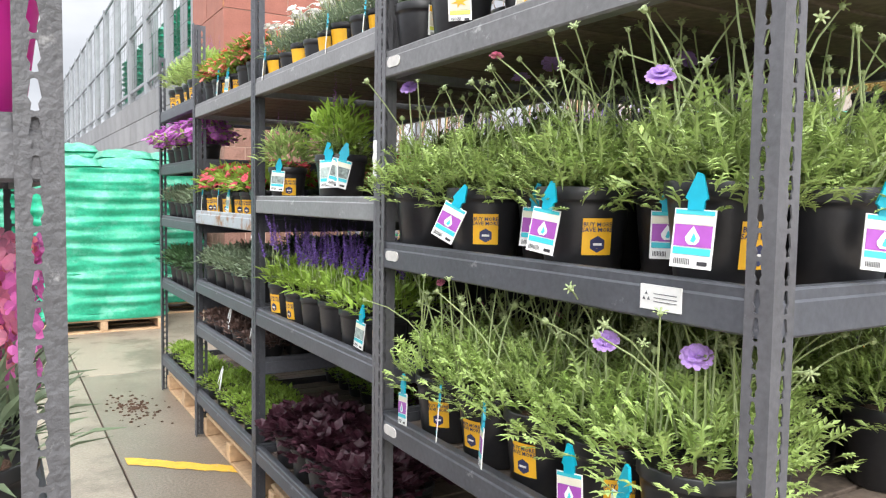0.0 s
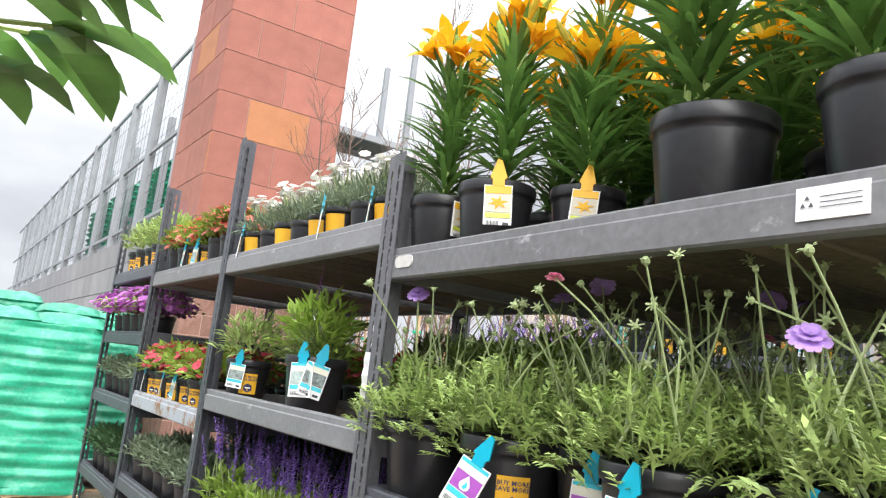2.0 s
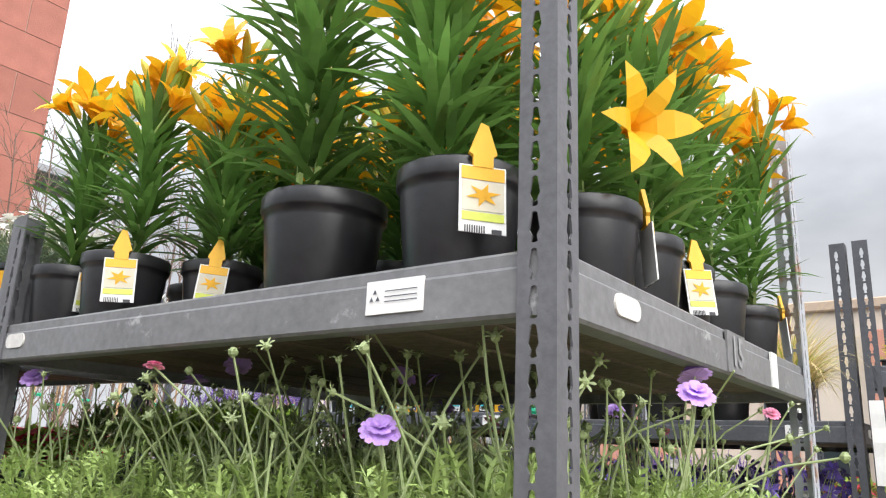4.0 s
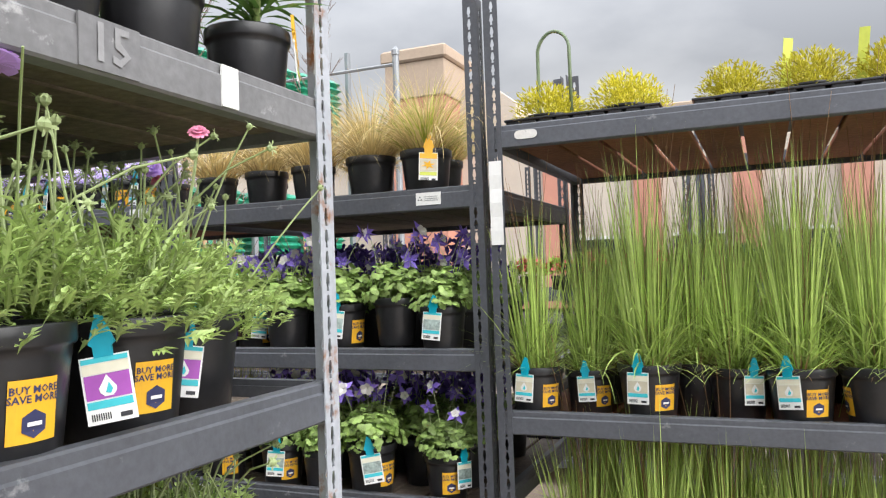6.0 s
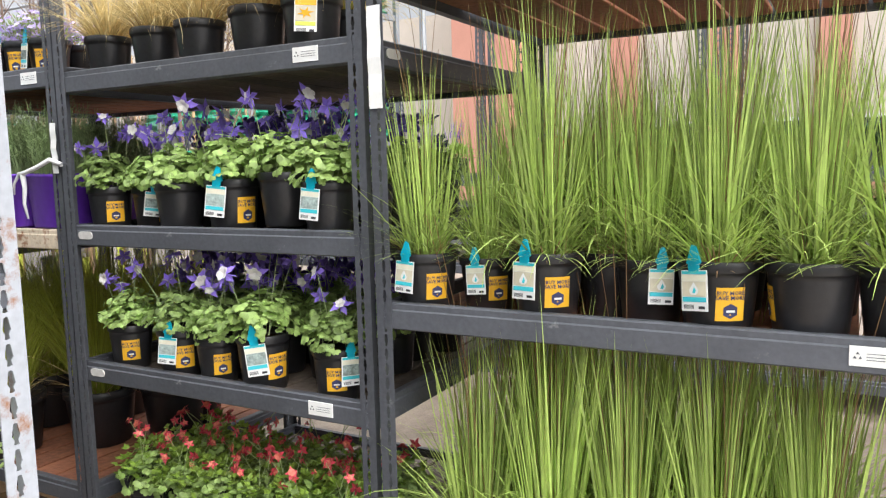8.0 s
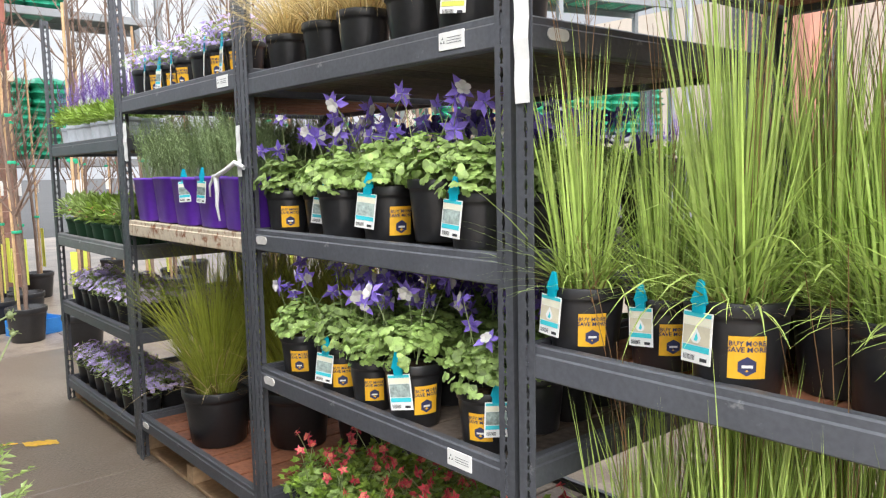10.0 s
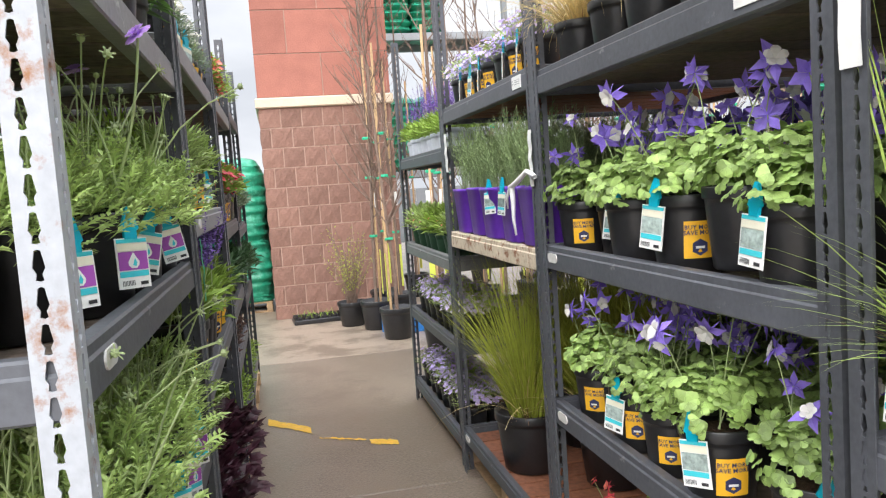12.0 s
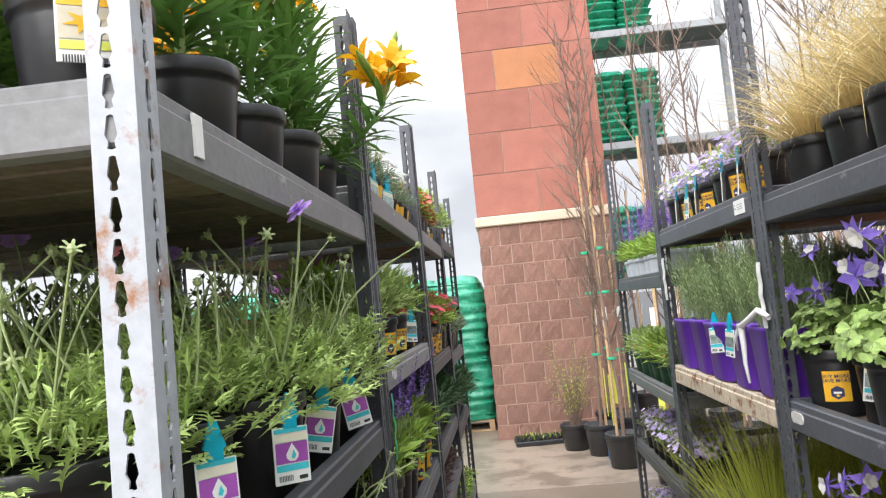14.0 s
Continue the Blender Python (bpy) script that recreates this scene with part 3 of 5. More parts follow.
def sticker(plant, r, h, phi, s=1.0):
    z0 = h * 0.46
    v, f = sheet(0.062 * s, 0.074 * s)
    st = part("sticker", MB().add(wrap(v, r, h, z0, phi, 0.0012), f), M["yellow_label"], plant, "golden yellow printed sticker")
    wv = [(x * s, y * s + 0.019 * s) for x, y, _ in WORDS[0]]
    part("lettering", MB().add(wrap(wv, r, h, z0, phi, 0.0024), WORDS[1]), M["navy"], st)
    hexa = [(0.017 * s * math.sin(radians(60 * i)), 0.017 * s * math.cos(radians(60 * i)) - 0.015 * s) for i in range(6)]
    hx = part("emblem", MB().add(wrap(hexa, r, h, z0, phi, 0.0024), [(5, 4, 3, 2, 1, 0)]), M["navy"], st, "dark blue hexagon emblem")
    bar = [(-0.009 * s, -0.0175 * s), (0.009 * s, -0.0175 * s), (0.009 * s, -0.0125 * s), (-0.009 * s, -0.0125 * s)]
    part("emblem_bar", MB().add(wrap(bar, r, h, z0, phi, 0.0034), [(0, 1, 2, 3)]), M["paper"], st)
    return hx


def hang_tag(plant, r, h, phi, style, roll=0.0, yellow=False, out=0.007):
    """A printed care card hung from a clip on the rim, standing off the wall."""
    W, H = (0.062, 0.088) if not yellow else (0.056, 0.082)
    a = -math.pi / 2 + phi
    base = Matrix.Translation((math.cos(a) * (r + out), math.sin(a) * (r + out), h * 0.97 - out * 0.7)) @ Matrix.Rotation(a + math.pi / 2, 4, "Z") @ Matrix.Rotation(radians(roll), 4, "Y") @ Matrix.Rotation(radians(-4), 4, "X")

    def flat(pts, d):
        return [tuple(base @ Vector((x, d, z))) for x, z in pts]

    def slab(x0, x1, z0, z1, d0, d1):
        v = flat([(x0, z0), (x1, z0), (x1, z1), (x0, z1)], d0) + flat([(x0, z0), (x1, z0), (x1, z1), (x0, z1)], d1)
        return MB().add(v, [(0, 1, 2, 3), (0, 4, 5, 1), (1, 5, 6, 2), (2, 6, 7, 3), (3, 7, 4, 0), (7, 6, 5, 4)])

    tag = part("care_tag", slab(-W / 2, W / 2, -H - 0.008, -0.008, -0.001, 0.001), M["paper"], plant, "white printed care card")
    cols = dict(violet=("teal_print", "violet_print", "teal_print"), tan=("teal_print", "tan_print", "teal_print"), lily=("yellow_label", "tan_print", "lime_print"), photo=("teal_print", "photo_print", "teal_print"))[style]
    part("header", slab(-W / 2 + 0.002, W / 2 - 0.002, -0.0165 if style != "lily" else -0.026, -0.01, -0.0022, -0.0015), M[cols[0]], tag)
    if style != "lily":
        part("caption", slab(-W / 2 + 0.002, W / 2 - 0.002, -0.031, -0.0175, -0.0022, -0.0015), M["cream_print"], tag)
    part("picture", slab(-W / 2 + 0.003, W / 2 - 0.003, -0.064, -0.032 if style != "lily" else -0.028, -0.0022, -0.0015), M[cols[1]], tag)
    pr = MB()
    if style in ("violet", "tan"):
        pr.add(flat([(0, -0.033), (0.011, -0.05), (0.01, -0.056), (0.005, -0.061), (-0.005, -0.061), (-0.01, -0.056), (-0.011, -0.05)], -0.0034), [(6, 5, 4, 3, 2, 1, 0)])
        part("drop", pr, M["paper"], tag)
        part("drop_core", MB().add(flat([(0.002, -0.043), (0.006, -0.052), (0.003, -0.058), (-0.003, -0.056)], -0.0044), [(3, 2, 1, 0)]), M["teal_print"], tag)
    elif style == "lily":
        star = [((0.022 if i % 2 == 0 else 0.008) * math.cos(radians(30 * i + 15)), -0.045 + (0.015 if i % 2 == 0 else 0.006) * math.sin(radians(30 * i + 15))) for i in range(12)]
        pr.add(flat(star + [(0, -0.045)], -0.0034), [(12, i, (i + 1) % 12) for i in range(12)])
        part("picture_flower", pr, M["orange_fl"], tag)
    bars = MB()
    for i in range(9):
        x = -W / 2 + 0.006 + i * 0.0028
        bars.add(flat([(x, -0.091), (x + 0.0015, -0.091), (x + 0.0015, -0.082), (x, -0.082)], -0.0024), [(0, 1, 2, 3)])
    bars.add(flat([(0.01, -0.091), (W / 2 - 0.006, -0.091), (W / 2 - 0.006, -0.085), (0.01, -0.085)], -0.0024), [(0, 1, 2, 3)])
    part("barcode", bars, M["ink"], tag, kind="stuff")
    part("text_bar", slab(-W / 2 + 0.003, W / 2 - 0.003, -0.076, -0.066, -0.0022, -0.0015), M[cols[2]], tag)
    clip = [(-0.012, -0.01), (0.012, -0.01), (0.012, 0.004), (0.017, 0.008), (0.006, 0.044), (-0.003, 0.047), (-0.017, 0.008), (-0.012, 0.004)]
    k = len(clip)
    c = MB().add(flat(clip, -0.003) + flat(clip, 0.003), [tuple(range(k))] + [(i, k + i, k + (i + 1) % k, (i + 1) % k) for i in range(k)] + [tuple(range(2 * k - 1, k - 1, -1))])
    part("clip", c, M["yellow_label" if yellow else "teal"], tag, "yellow plastic clip" if yellow else "teal plastic clip")


def dome(r, h, z):
    """A point in a leafy mound and the outward direction there."""
    az, q = u(0, 2 * math.pi), math.sqrt(u(0.03, 1))
    el = math.acos(min(1, q * 0.96))
    k = u(0.55, 1.0)
    p = Vector((math.cos(az) * r * q * k, math.sin(az) * r * q * k, z + h * math.sin(el) * k))
    d = Vector((math.cos(az) * q, math.sin(az) * q, math.sin(el) * 0.9 + 0.15)).normalized()
    return p, d


def jitter(d, k):
    return (d + Vector((u(-k, k), u(-k, k), u(-k, k)))).normalized()


UP = Vector((0, 0, 1))


def leaves(mb, n, r, h, z, L, W, k=0.6):
    for _ in range(n):
        p, d = dome(r, h, z)
        s = u(0.7, 1.2)
        mb.leaf(p, jitter(d, k), jitter(UP, 0.4), L * s, W * s)


def lobed(mb, n, r, h, z, L):
    """Rounded leaves of three lobes, as columbine has."""
    for _ in range(n):
        p, d = dome(r, h, z)
        d = jitter(d, 0.5)
        nrm = jitter(UP, 0.35)
        s = d.cross(nrm).normalized()
        for t in (-0.85, 0, 0.85):
            mb.leaf(p, d * math.cos(t) + s * math.sin(t), nrm, L * u(0.8, 1.1), L * 0.85, 0.08)


def stalk(mb, x, y, z, az, lean, L, r=0.0018, curl=0.3, n=4):
    """A thin bent stem; returns its tip and the way it points there."""
    pts, p, a = [], Vector((x, y, z)), lean
    for k in range(5):
        pts.append(p.copy())
        d = Vector((math.cos(az) * math.sin(a), math.sin(az) * math.sin(a), math.cos(a)))
        p = p + d * L / 4
        a += curl / 4
    mb.tube(pts, r, r * 0.7, n)
    return pts[-1], d


def bloom(mb, p, d, n, L, W, cup=0.5, rings=1):
    d = Vector(d).normalized()
    a = d.cross(Vector((0.2, 0.9, 0.3))).normalized()
    b = d.cross(a)
    for ring in range(rings):
        for i in range(n):
            t = 2 * math.pi * (i + 0.5 * ring) / n + u(-0.15, 0.15)
            o = a * math.cos(t) + b * math.sin(t)
            mb.petal(p, o + d * (cup + ring * 0.7), d, L * (1 - 0.25 * ring), W)


def ball(mb, p, r, n=6):
    mb.lathe([(r * 0.2, p[2] - r), (r * 0.9, p[2] - r * 0.4), (r, p[2] + r * 0.2), (r * 0.4, p[2] + r)], n, p[0], p[1])


def spike(mb, p, d, L, w, n):
    d = Vector(d).normalized()
    for i in range(n):
        s = i / n
        q = Vector(p) + d * L * s
        o = jitter(Vector((u(-1, 1), u(-1, 1), 0.4)), 0.2)
        mb.leaf(q, o, d, w * (1.15 - s * 0.7), w * 0.7 * (1.15 - s * 0.7))


KINDS = {}


def kind(name, label, category="potted plant", r=0.083, h=0.17, pot="pot", variants=4):
    def deco(fn):
        KINDS[name] = dict(fn=fn, label=label, cat=category, r=r, h=h, pot=pot, n=variants, made={})
        return fn
    return deco


def one(pl, name, key, make, mat, p, d, label="", s=1.0):
    """One flower or bud as a part of its own; alike ones share a mesh. make fills a mesh that opens along +z."""
    if key not in block_cache:
        mb = MB()
        make(mb)
        block_cache[key] = mb.mesh(name, M[mat])
    ob = part(name, block_cache[key], None, pl, label)
    ob.matrix_basis = Matrix.Translation(p) @ Vector(d).to_track_quat("Z", "Y").to_matrix().to_4x4() @ Matrix.Rotation(u(0, 6.3), 4, "Z") @ Matrix.Diagonal((s, s, s, 1))
    return ob


def scab_flower(mb):
    bloom(mb, Vector((0, 0, 0)), UP, 13, 0.027, 0.015, 0.12)
    bloom(mb, Vector((0, 0, 0.003)), UP, 11, 0.02, 0.012, 0.5)
    bloom(mb, Vector((0, 0, 0.004)), UP, 8, 0.014, 0.008, 1.1)


@kind("scabiosa", "black pot of feathery pincushion plant with pale stalks and buds", r=0.1, h=0.185, variants=5)
def _(pl, r, h, tall):
    f, s, b = MB(), MB(), MB()
    for _ in range(290):
        p, d = dome(0.185, 0.215, h - 0.09)
        if Vector((p.x, p.y)).length < r * 1.02 and p.z < h:
            p.z = h + u(0, 0.05)
        d = jitter(d + Vector((0, 0, 0.15)), 0.5)
        L, nrm = u(0.042, 0.07), jitter(UP, 0.4)
        side = d.cross(nrm).normalized()
        f.leaf(p, d, nrm, L, 0.009)
        for k in range(3):
            q = p + d * L * (0.3 + 0.2 * k)
            for sg in (-1, 1):
                f.leaf(q, d * 0.8 + side * sg, nrm, L * (0.44 - 0.06 * k), 0.0085)
    for i in range(17):
        az = u(0, 2 * math.pi)
        tip, d = stalk(s, u(-0.09, 0.09), u(-0.09, 0.09), h + 0.03, az, u(0.0, 0.6) if i > 2 else u(0.2, 0.6), u(0.14, 0.29) if i > 2 else u(0.27, 0.34), 0.0023, u(-0.5, 0.9) if i > 2 else u(0.3, 1.3), 5)
        if i == 0 and tall == 1:
            tip, d = stalk(s, tip.x * 0.3, tip.y * 0.3, h + 0.05, az, u(0.05, 0.35), u(0.22, 0.27), 0.0022, 0.1, 5)
            one(pl, "flower", "scab_flower", scab_flower, "lavender_fl", tip, jitter(UP, 0.5), "round lavender pincushion flower")
        elif i == 1 and tall == 3:
            one(pl, "flower", "scab_pink", scab_flower, "pink_fl", tip, jitter(UP, 0.5), "small dusky pink bud", 0.6)
        else:
            ball(b, tip, u(0.005, 0.008))
            bloom(b, tip, d, 6, 0.014, 0.004, 0.5)
    part("foliage", f, M["scab"], pl)
    part("stalk_cluster", s, M["stemg"], pl, "pale bent flower stalks", kind="stuff")
    part("bud_cluster", b, M["stemg"], pl, "pale green seed heads", kind="stuff")


def lily_flower(mb):
    for i in range(6):
        mb.blade((0, 0, 0), i * 1.047, 0.35, 0.092, 0.034 if i % 2 else 0.025, 1.5, 5, belly=1)


def lily_bud(mb):
    mb.lathe([(0.003, 0), (0.008, 0.012), (0.0105, 0.045), (0.008, 0.07), (0.002, 0.086)], 7)


@kind("lily", "black pot of yellow lily with whorled green leaves and buds", r=0.082, h=0.155, variants=6)
def _(pl, r, h, tall):
    f, s = MB(), MB()
    for k in range(3):
        az, L = u(0, 6.3), u(0.22, 0.4)
        x, y = u(-0.03, 0.03), u(-0.03, 0.03)
        tip, d = stalk(s, x, y, h - 0.02, az, u(0, 0.12), L, 0.005, 0.05, 5)
        base = Vector((x, y, h - 0.02))
        for i in range(64):
            q = base.lerp(tip, 0.1 + 0.9 * i / 64)
            f.blade(tuple(q), i * 2.4 + u(-0.3, 0.3), u(0.75, 1.45) - 0.55 * i / 64, u(0.09, 0.165), 0.0145, u(0.2, 1.0), 4, belly=1)
        n = (2, 3, 4, 1, 4, 3)[tall % 6]
        for j in range(n + 2):
            a2 = u(0, 6.3)
            t2, d2 = stalk(s, *tip, a2, u(0.15, 0.7), u(0.04, 0.1), 0.0025, 0.2, 4)
            if j < n:
                one(pl, "flower", "lily_flower", lily_flower, "orange_fl", t2, jitter(d2, 0.3), "orange yellow star-shaped lily flower", u(0.85, 1.15))
            else:
                one(pl, "bud", ("lily_bud", j % 2), lily_bud, "yellow_bud" if j % 2 else "lime_leaf", t2, d2, "pointed lily bud", u(0.7, 1.1))
    part("foliage", f, M["lilyleaf"], pl)
    part("stem_cluster", s, M["scab"], pl, kind="stuff")


def grass_tuft(pl, z, n, L0, L1, spread, w, mat, curl=(0.1, 0.7), dry=0, base=0.05, lean=0.35):
    f = MB()
    for _ in range(n):
        az, q = u(0, 2 * math.pi), u(0, 1) ** 0.8
        f.blade((math.cos(az) * base * q, math.sin(az) * base * q, z), az + u(-0.5, 0.5), lean * q + u(0, 0.08), u(L0, L1), w * u(0.7, 1.2), u(*curl) * (0.4 + q), 6, twist=u(-1.2, 1.2))
    part("foliage", f, M[mat], pl, kind="stuff")
    if dry:
        d = MB()
        for _ in range(dry):
            az = u(0, 2 * math.pi)
            d.blade((math.cos(az) * base, math.sin(az) * base, z), az, u(0.5, 1.2), u(0.08, 0.2), w * 0.8, u(0.3, 1.1), 3)
        part("dry_foliage", d, M["dry"], pl, "withered brown blades", kind="stuff")


@kind("tall_grass", "black nursery pot of tall upright fresh green grass", r=0.092, h=0.17, variants=6)
def _(pl, r, h, tall):
    top = (0.62, 0.58, 0.74, 0.68, 0.56, 0.72)[tall % 6]
    f, low, s = MB(), MB(), MB()
    for _ in range(125):
        az, q = u(0, 2 * math.pi), u(0, 1) ** 0.7
        L = top * (0.42 + 0.58 * u(0, 1) ** 0.8)
        f.blade((math.cos(az) * 0.058 * q, math.sin(az) * 0.058 * q, h - 0.03), az + u(-0.5, 0.5), 0.13 * q + u(0, 0.06), L, u(0.003, 0.0068), u(-0.08, 0.2) * (0.3 + q), 6, twist=u(-1.4, 1.4))
    for _ in range(230):
        az = u(0, 2 * math.pi)
        low.blade((u(-0.045, 0.045), u(-0.045, 0.045), h - 0.03), az, u(0.2, 1.2), u(0.14, 0.4), u(0.0033, 0.0062), u(0.3, 1.3), 5, twist=u(-0.8, 0.8))
    for _ in range(9):
        az = u(0, 2 * math.pi)
        low.blade((u(-0.03, 0.03), u(-0.03, 0.03), h - 0.03), az, u(0.3, 0.7), u(0.25, 0.42), 0.011, u(1.0, 2.2), 6)
    part("foliage", f, M["grass"], pl, kind="stuff")
    part("low_blades", low, M["grass"], pl, kind="stuff")
    d = MB()
    for _ in range(45):
        az = u(0, 2 * math.pi)
        d.blade((math.cos(az) * 0.05, math.sin(az) * 0.05, h - 0.03), az, u(0.5, 1.3), u(0.06, 0.17), 0.004, u(0.3, 1.1), 3)
    part("dry_foliage", d, M["dry"], pl, "withered brown blades", kind="stuff")
    for _ in range(7):
        stalk(s, u(-0.03, 0.03), u(-0.03, 0.03), h, u(0, 6.3), u(0, 0.14), u(0.55, 0.85), 0.0011, 0.15, 3)
    part("seed_stalks", s, M["dry"], pl, "thin brown seed stalks", kind="stuff")


@kind("olive_grass", "large black pot of tall yellow-green grass", r=0.14, h=0.23, variants=2)
def _(pl, r, h, tall):
    grass_tuft(pl, h - 0.03, 760, 0.25, 0.72, 0.2, 0.0046, "grass_olive", (0.05, 0.95), 40, 0.075, 0.3)
    grass_tuft(pl, h - 0.03, 60, 0.2, 0.4, 0.2, 0.005, "straw", (0.5, 1.2), 0, 0.06, 0.9)


@kind("blond_grass", "black pot of arching straw-coloured sedge", r=0.08, h=0.15, variants=4)
def _(pl, r, h, tall):
    grass_tuft(pl, h - 0.02, 560, 0.15, 0.35, 0.2, 0.0034, "straw", (0.7, 2.0), 10, 0.055, 0.75)
    if tall == 2:
        grass_tuft(pl, h - 0.02, 170, 0.15, 0.3, 0.2, 0.004, "grass_olive", (0.5, 1.8), 0, 0.05, 0.7)


def columbine_flower(mb):
    """Five spread pointed sepals, uneven, with backward spurs."""
    for i in range(5):
        t = i * 1.257 + u(-0.2, 0.2)
        o = Vector((math.cos(t), math.sin(t), u(-0.25, 0.45)))
        mb.leaf(Vector((0, 0, 0)), o, jitter(UP, 0.25), u(0.034, 0.044), u(0.019, 0.025), u(-0.1, 0.15))
        mb.blade((0, 0, 0.002), t + 0.6, 2.3, u(0.028, 0.038), 0.004, u(0.3, 0.8), 3)


def columbine_centre(mb):
    """A cup of five broad rounded petals."""
    for i in range(5):
        t = i * 1.257 + 0.6
        mb.petal(Vector((0, 0, 0.003)), Vector((math.cos(t), math.sin(t), 0.5)), UP, 0.021, 0.018)


def columbine(pl, h, mats, n, big, stuff=False):
    f, s, fl = MB(), MB(), MB()
    for _ in range(190):
        p, d = dome(0.118, 0.17, h - 0.035)
        k = u(0.8, 1.25)
        nrm = jitter(d + UP * 0.3, 0.65)
        d = jitter(Vector((d.x, d.y, -0.2 - 0.5 * d.z)), 0.7)
        side = d.cross(nrm).normalized()
        d = nrm.cross(side).normalized()
        for t in (-1.15, -0.4, 0.4, 1.15):
            f.petal(p, d * math.cos(t) + side * math.sin(t), nrm, 0.021 * k, 0.015 * k)
    for j in range(n):
        az = u(0, 6.3)
        tip, d = stalk(s, u(-0.05, 0.05), u(-0.05, 0.05), h, az, u(0.05, 0.5), u(0.14, 0.26), 0.0016, u(0, 0.5), 4)
        d = Vector((math.cos(az) * 0.9, math.sin(az) * 0.9, u(-0.5, 0.9))).normalized()
        if stuff:
            bloom(fl, tip, d, 5, 0.038, 0.02, 0.2)
            continue
        a = one(pl, "flower", (mats[0], j % 3), columbine_flower, mats[0], tip, d, "", big * u(0.75, 1.15))
        one(a, "flower_centre", mats[0] + mats[1], columbine_centre, mats[1], Vector((0, 0, 0.002)), UP, "pale inner petals", u(0.8, 1.1))
    part("foliage", f, M["colum"], pl)
    part("stem_cluster", s, M["stemg"], pl, "thin pale stems", kind="stuff")
    if fl.v:
        part("flower_cluster", fl, M[mats[0]], pl, kind="stuff")


@kind("blue_columbine", "black nursery pot of columbine with violet and white flowers", r=0.08, h=0.165, variants=5)
def _(pl, r, h, tall):
    columbine(pl, h, ("blue_fl", "white_fl"), 6, 1.0)


# the inner rows' columbine, its petals painted dark to stand for shade
@kind("dark_columbine", "black pot of columbine with violet flowers coloured darker for the shelf shade", r=0.08, h=0.165, variants=3)
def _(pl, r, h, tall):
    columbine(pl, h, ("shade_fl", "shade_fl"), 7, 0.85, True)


@kind("red_columbine", "black nursery pot of columbine with red and pink flowers", r=0.08, h=0.165, variants=4)
def _(pl, r, h, tall):
    columbine(pl, h, ("red_fl", "coral_fl"), 7, 0.62)
    f = MB()
    lobed(f, 90, 0.14, 0.2, h - 0.03, 0.026)
    part("upper_foliage", f, M["lime_leaf"], pl)


@kind("lavender", "square-shouldered purple pot of upright green lavender", r=0.122, h=0.21, pot="pot_purple", variants=3)
def _(pl, r, h, tall):
    f = MB()
    for _ in range(190):
        az = u(0, 6.3)
        x, y = u(-0.09, 0.09), u(-0.09, 0.09)
        L = u(0.18, 0.33)
        tip, d = stalk(f, x, y, h - 0.02, az, u(0, 0.4), L, 0.001, 0.1, 3)
        for k in range(9):
            q = Vector((x, y, h - 0.02)).lerp(tip, 0.3 + 0.075 * k)
            f.leaf(q, jitter(Vector((math.cos(az + k * 2.4), math.sin(az + k * 2.4), 0.9)), 0.2), UP, 0.026, 0.0045)
    part("foliage", f, M["lav_leaf"], pl)


def flowering(pl, h, leaf, fl, n_leaf, n_fl, rr, hh, L, W, fs, petals=5, stem=0.0, cen=""):
    f, b, s = MB(), MB(), MB()
    leaves(f, n_leaf, rr, hh, h - 0.03, L, W)
    for _ in range(n_fl):
        p, d = dome(rr * 1.02, hh * 1.1, h - 0.02)
        if stem:
            p, d2 = stalk(s, p.x * 0.7, p.y * 0.7, h + hh * 0.5, math.atan2(p.y, p.x), u(0.1, 0.4), stem * u(0.6, 1.2), 0.0014, 0.2, 3)
        bloom(b, p, jitter(d + UP * 0.5, 0.4), petals, fs * u(0.75, 1.1), fs * 0.82, u(0.2, 0.7))
    part("foliage", f, M[leaf], pl)
    if s.v:
        part("stem_cluster", s, M["stemg"], pl, kind="stuff")
    if b.v:
        part("flower_cluster", b, M[fl], pl, kind="stuff")


@kind("phlox", "black pot of creeping phlox covered in pale lilac flowers", r=0.075, h=0.14, variants=4)
def _(pl, r, h, tall):
    flowering(pl, h, "scab", "pale_fl", 300, 75, 0.115, 0.12, 0.03, 0.006, 0.017)


@kind("violet_salvia", "pale printed pot of salvia with violet flower spikes", r=0.065, h=0.13, pot="pot_white", variants=3)
def _(pl, r, h, tall):
    salvia(pl, h, 9, "violet_fl", 0.2)


@kind("blue_salvia", "black pot of salvia with blue-violet flower spikes", r=0.08, h=0.15, variants=4)
def _(pl, r, h, tall):
    salvia(pl, h, 11, "violet_fl", 0.16)


def salvia(pl, h, n, fl, L):
    f, s, b = MB(), MB(), MB()
    leaves(f, 150, 0.12, 0.12, h - 0.03, 0.055, 0.02)
    for _ in range(n):
        tip, d = stalk(s, u(-0.06, 0.06), u(-0.06, 0.06), h, u(0, 6.3), u(0, 0.3), u(0.1, 0.16), 0.002, 0.05, 4)
        spike(b, tip, d, L * u(0.6, 1.0), 0.013, 46)
    part("foliage", f, M["lime_leaf"], pl)
    part("stem_cluster", s, M["stemg"], pl, kind="stuff")
    part("spike_cluster", b, M[fl], pl, "violet flower spikes", kind="stuff")


@kind("heuchera", "black pot of coral bells with frilled dark burgundy leaves", r=0.085, h=0.15, variants=3)
def _(pl, r, h, tall):
    f = MB()
    lobed(f, 90, 0.17, 0.14, h - 0.04, 0.05)
    part("foliage", f, M["heuchera"], pl)


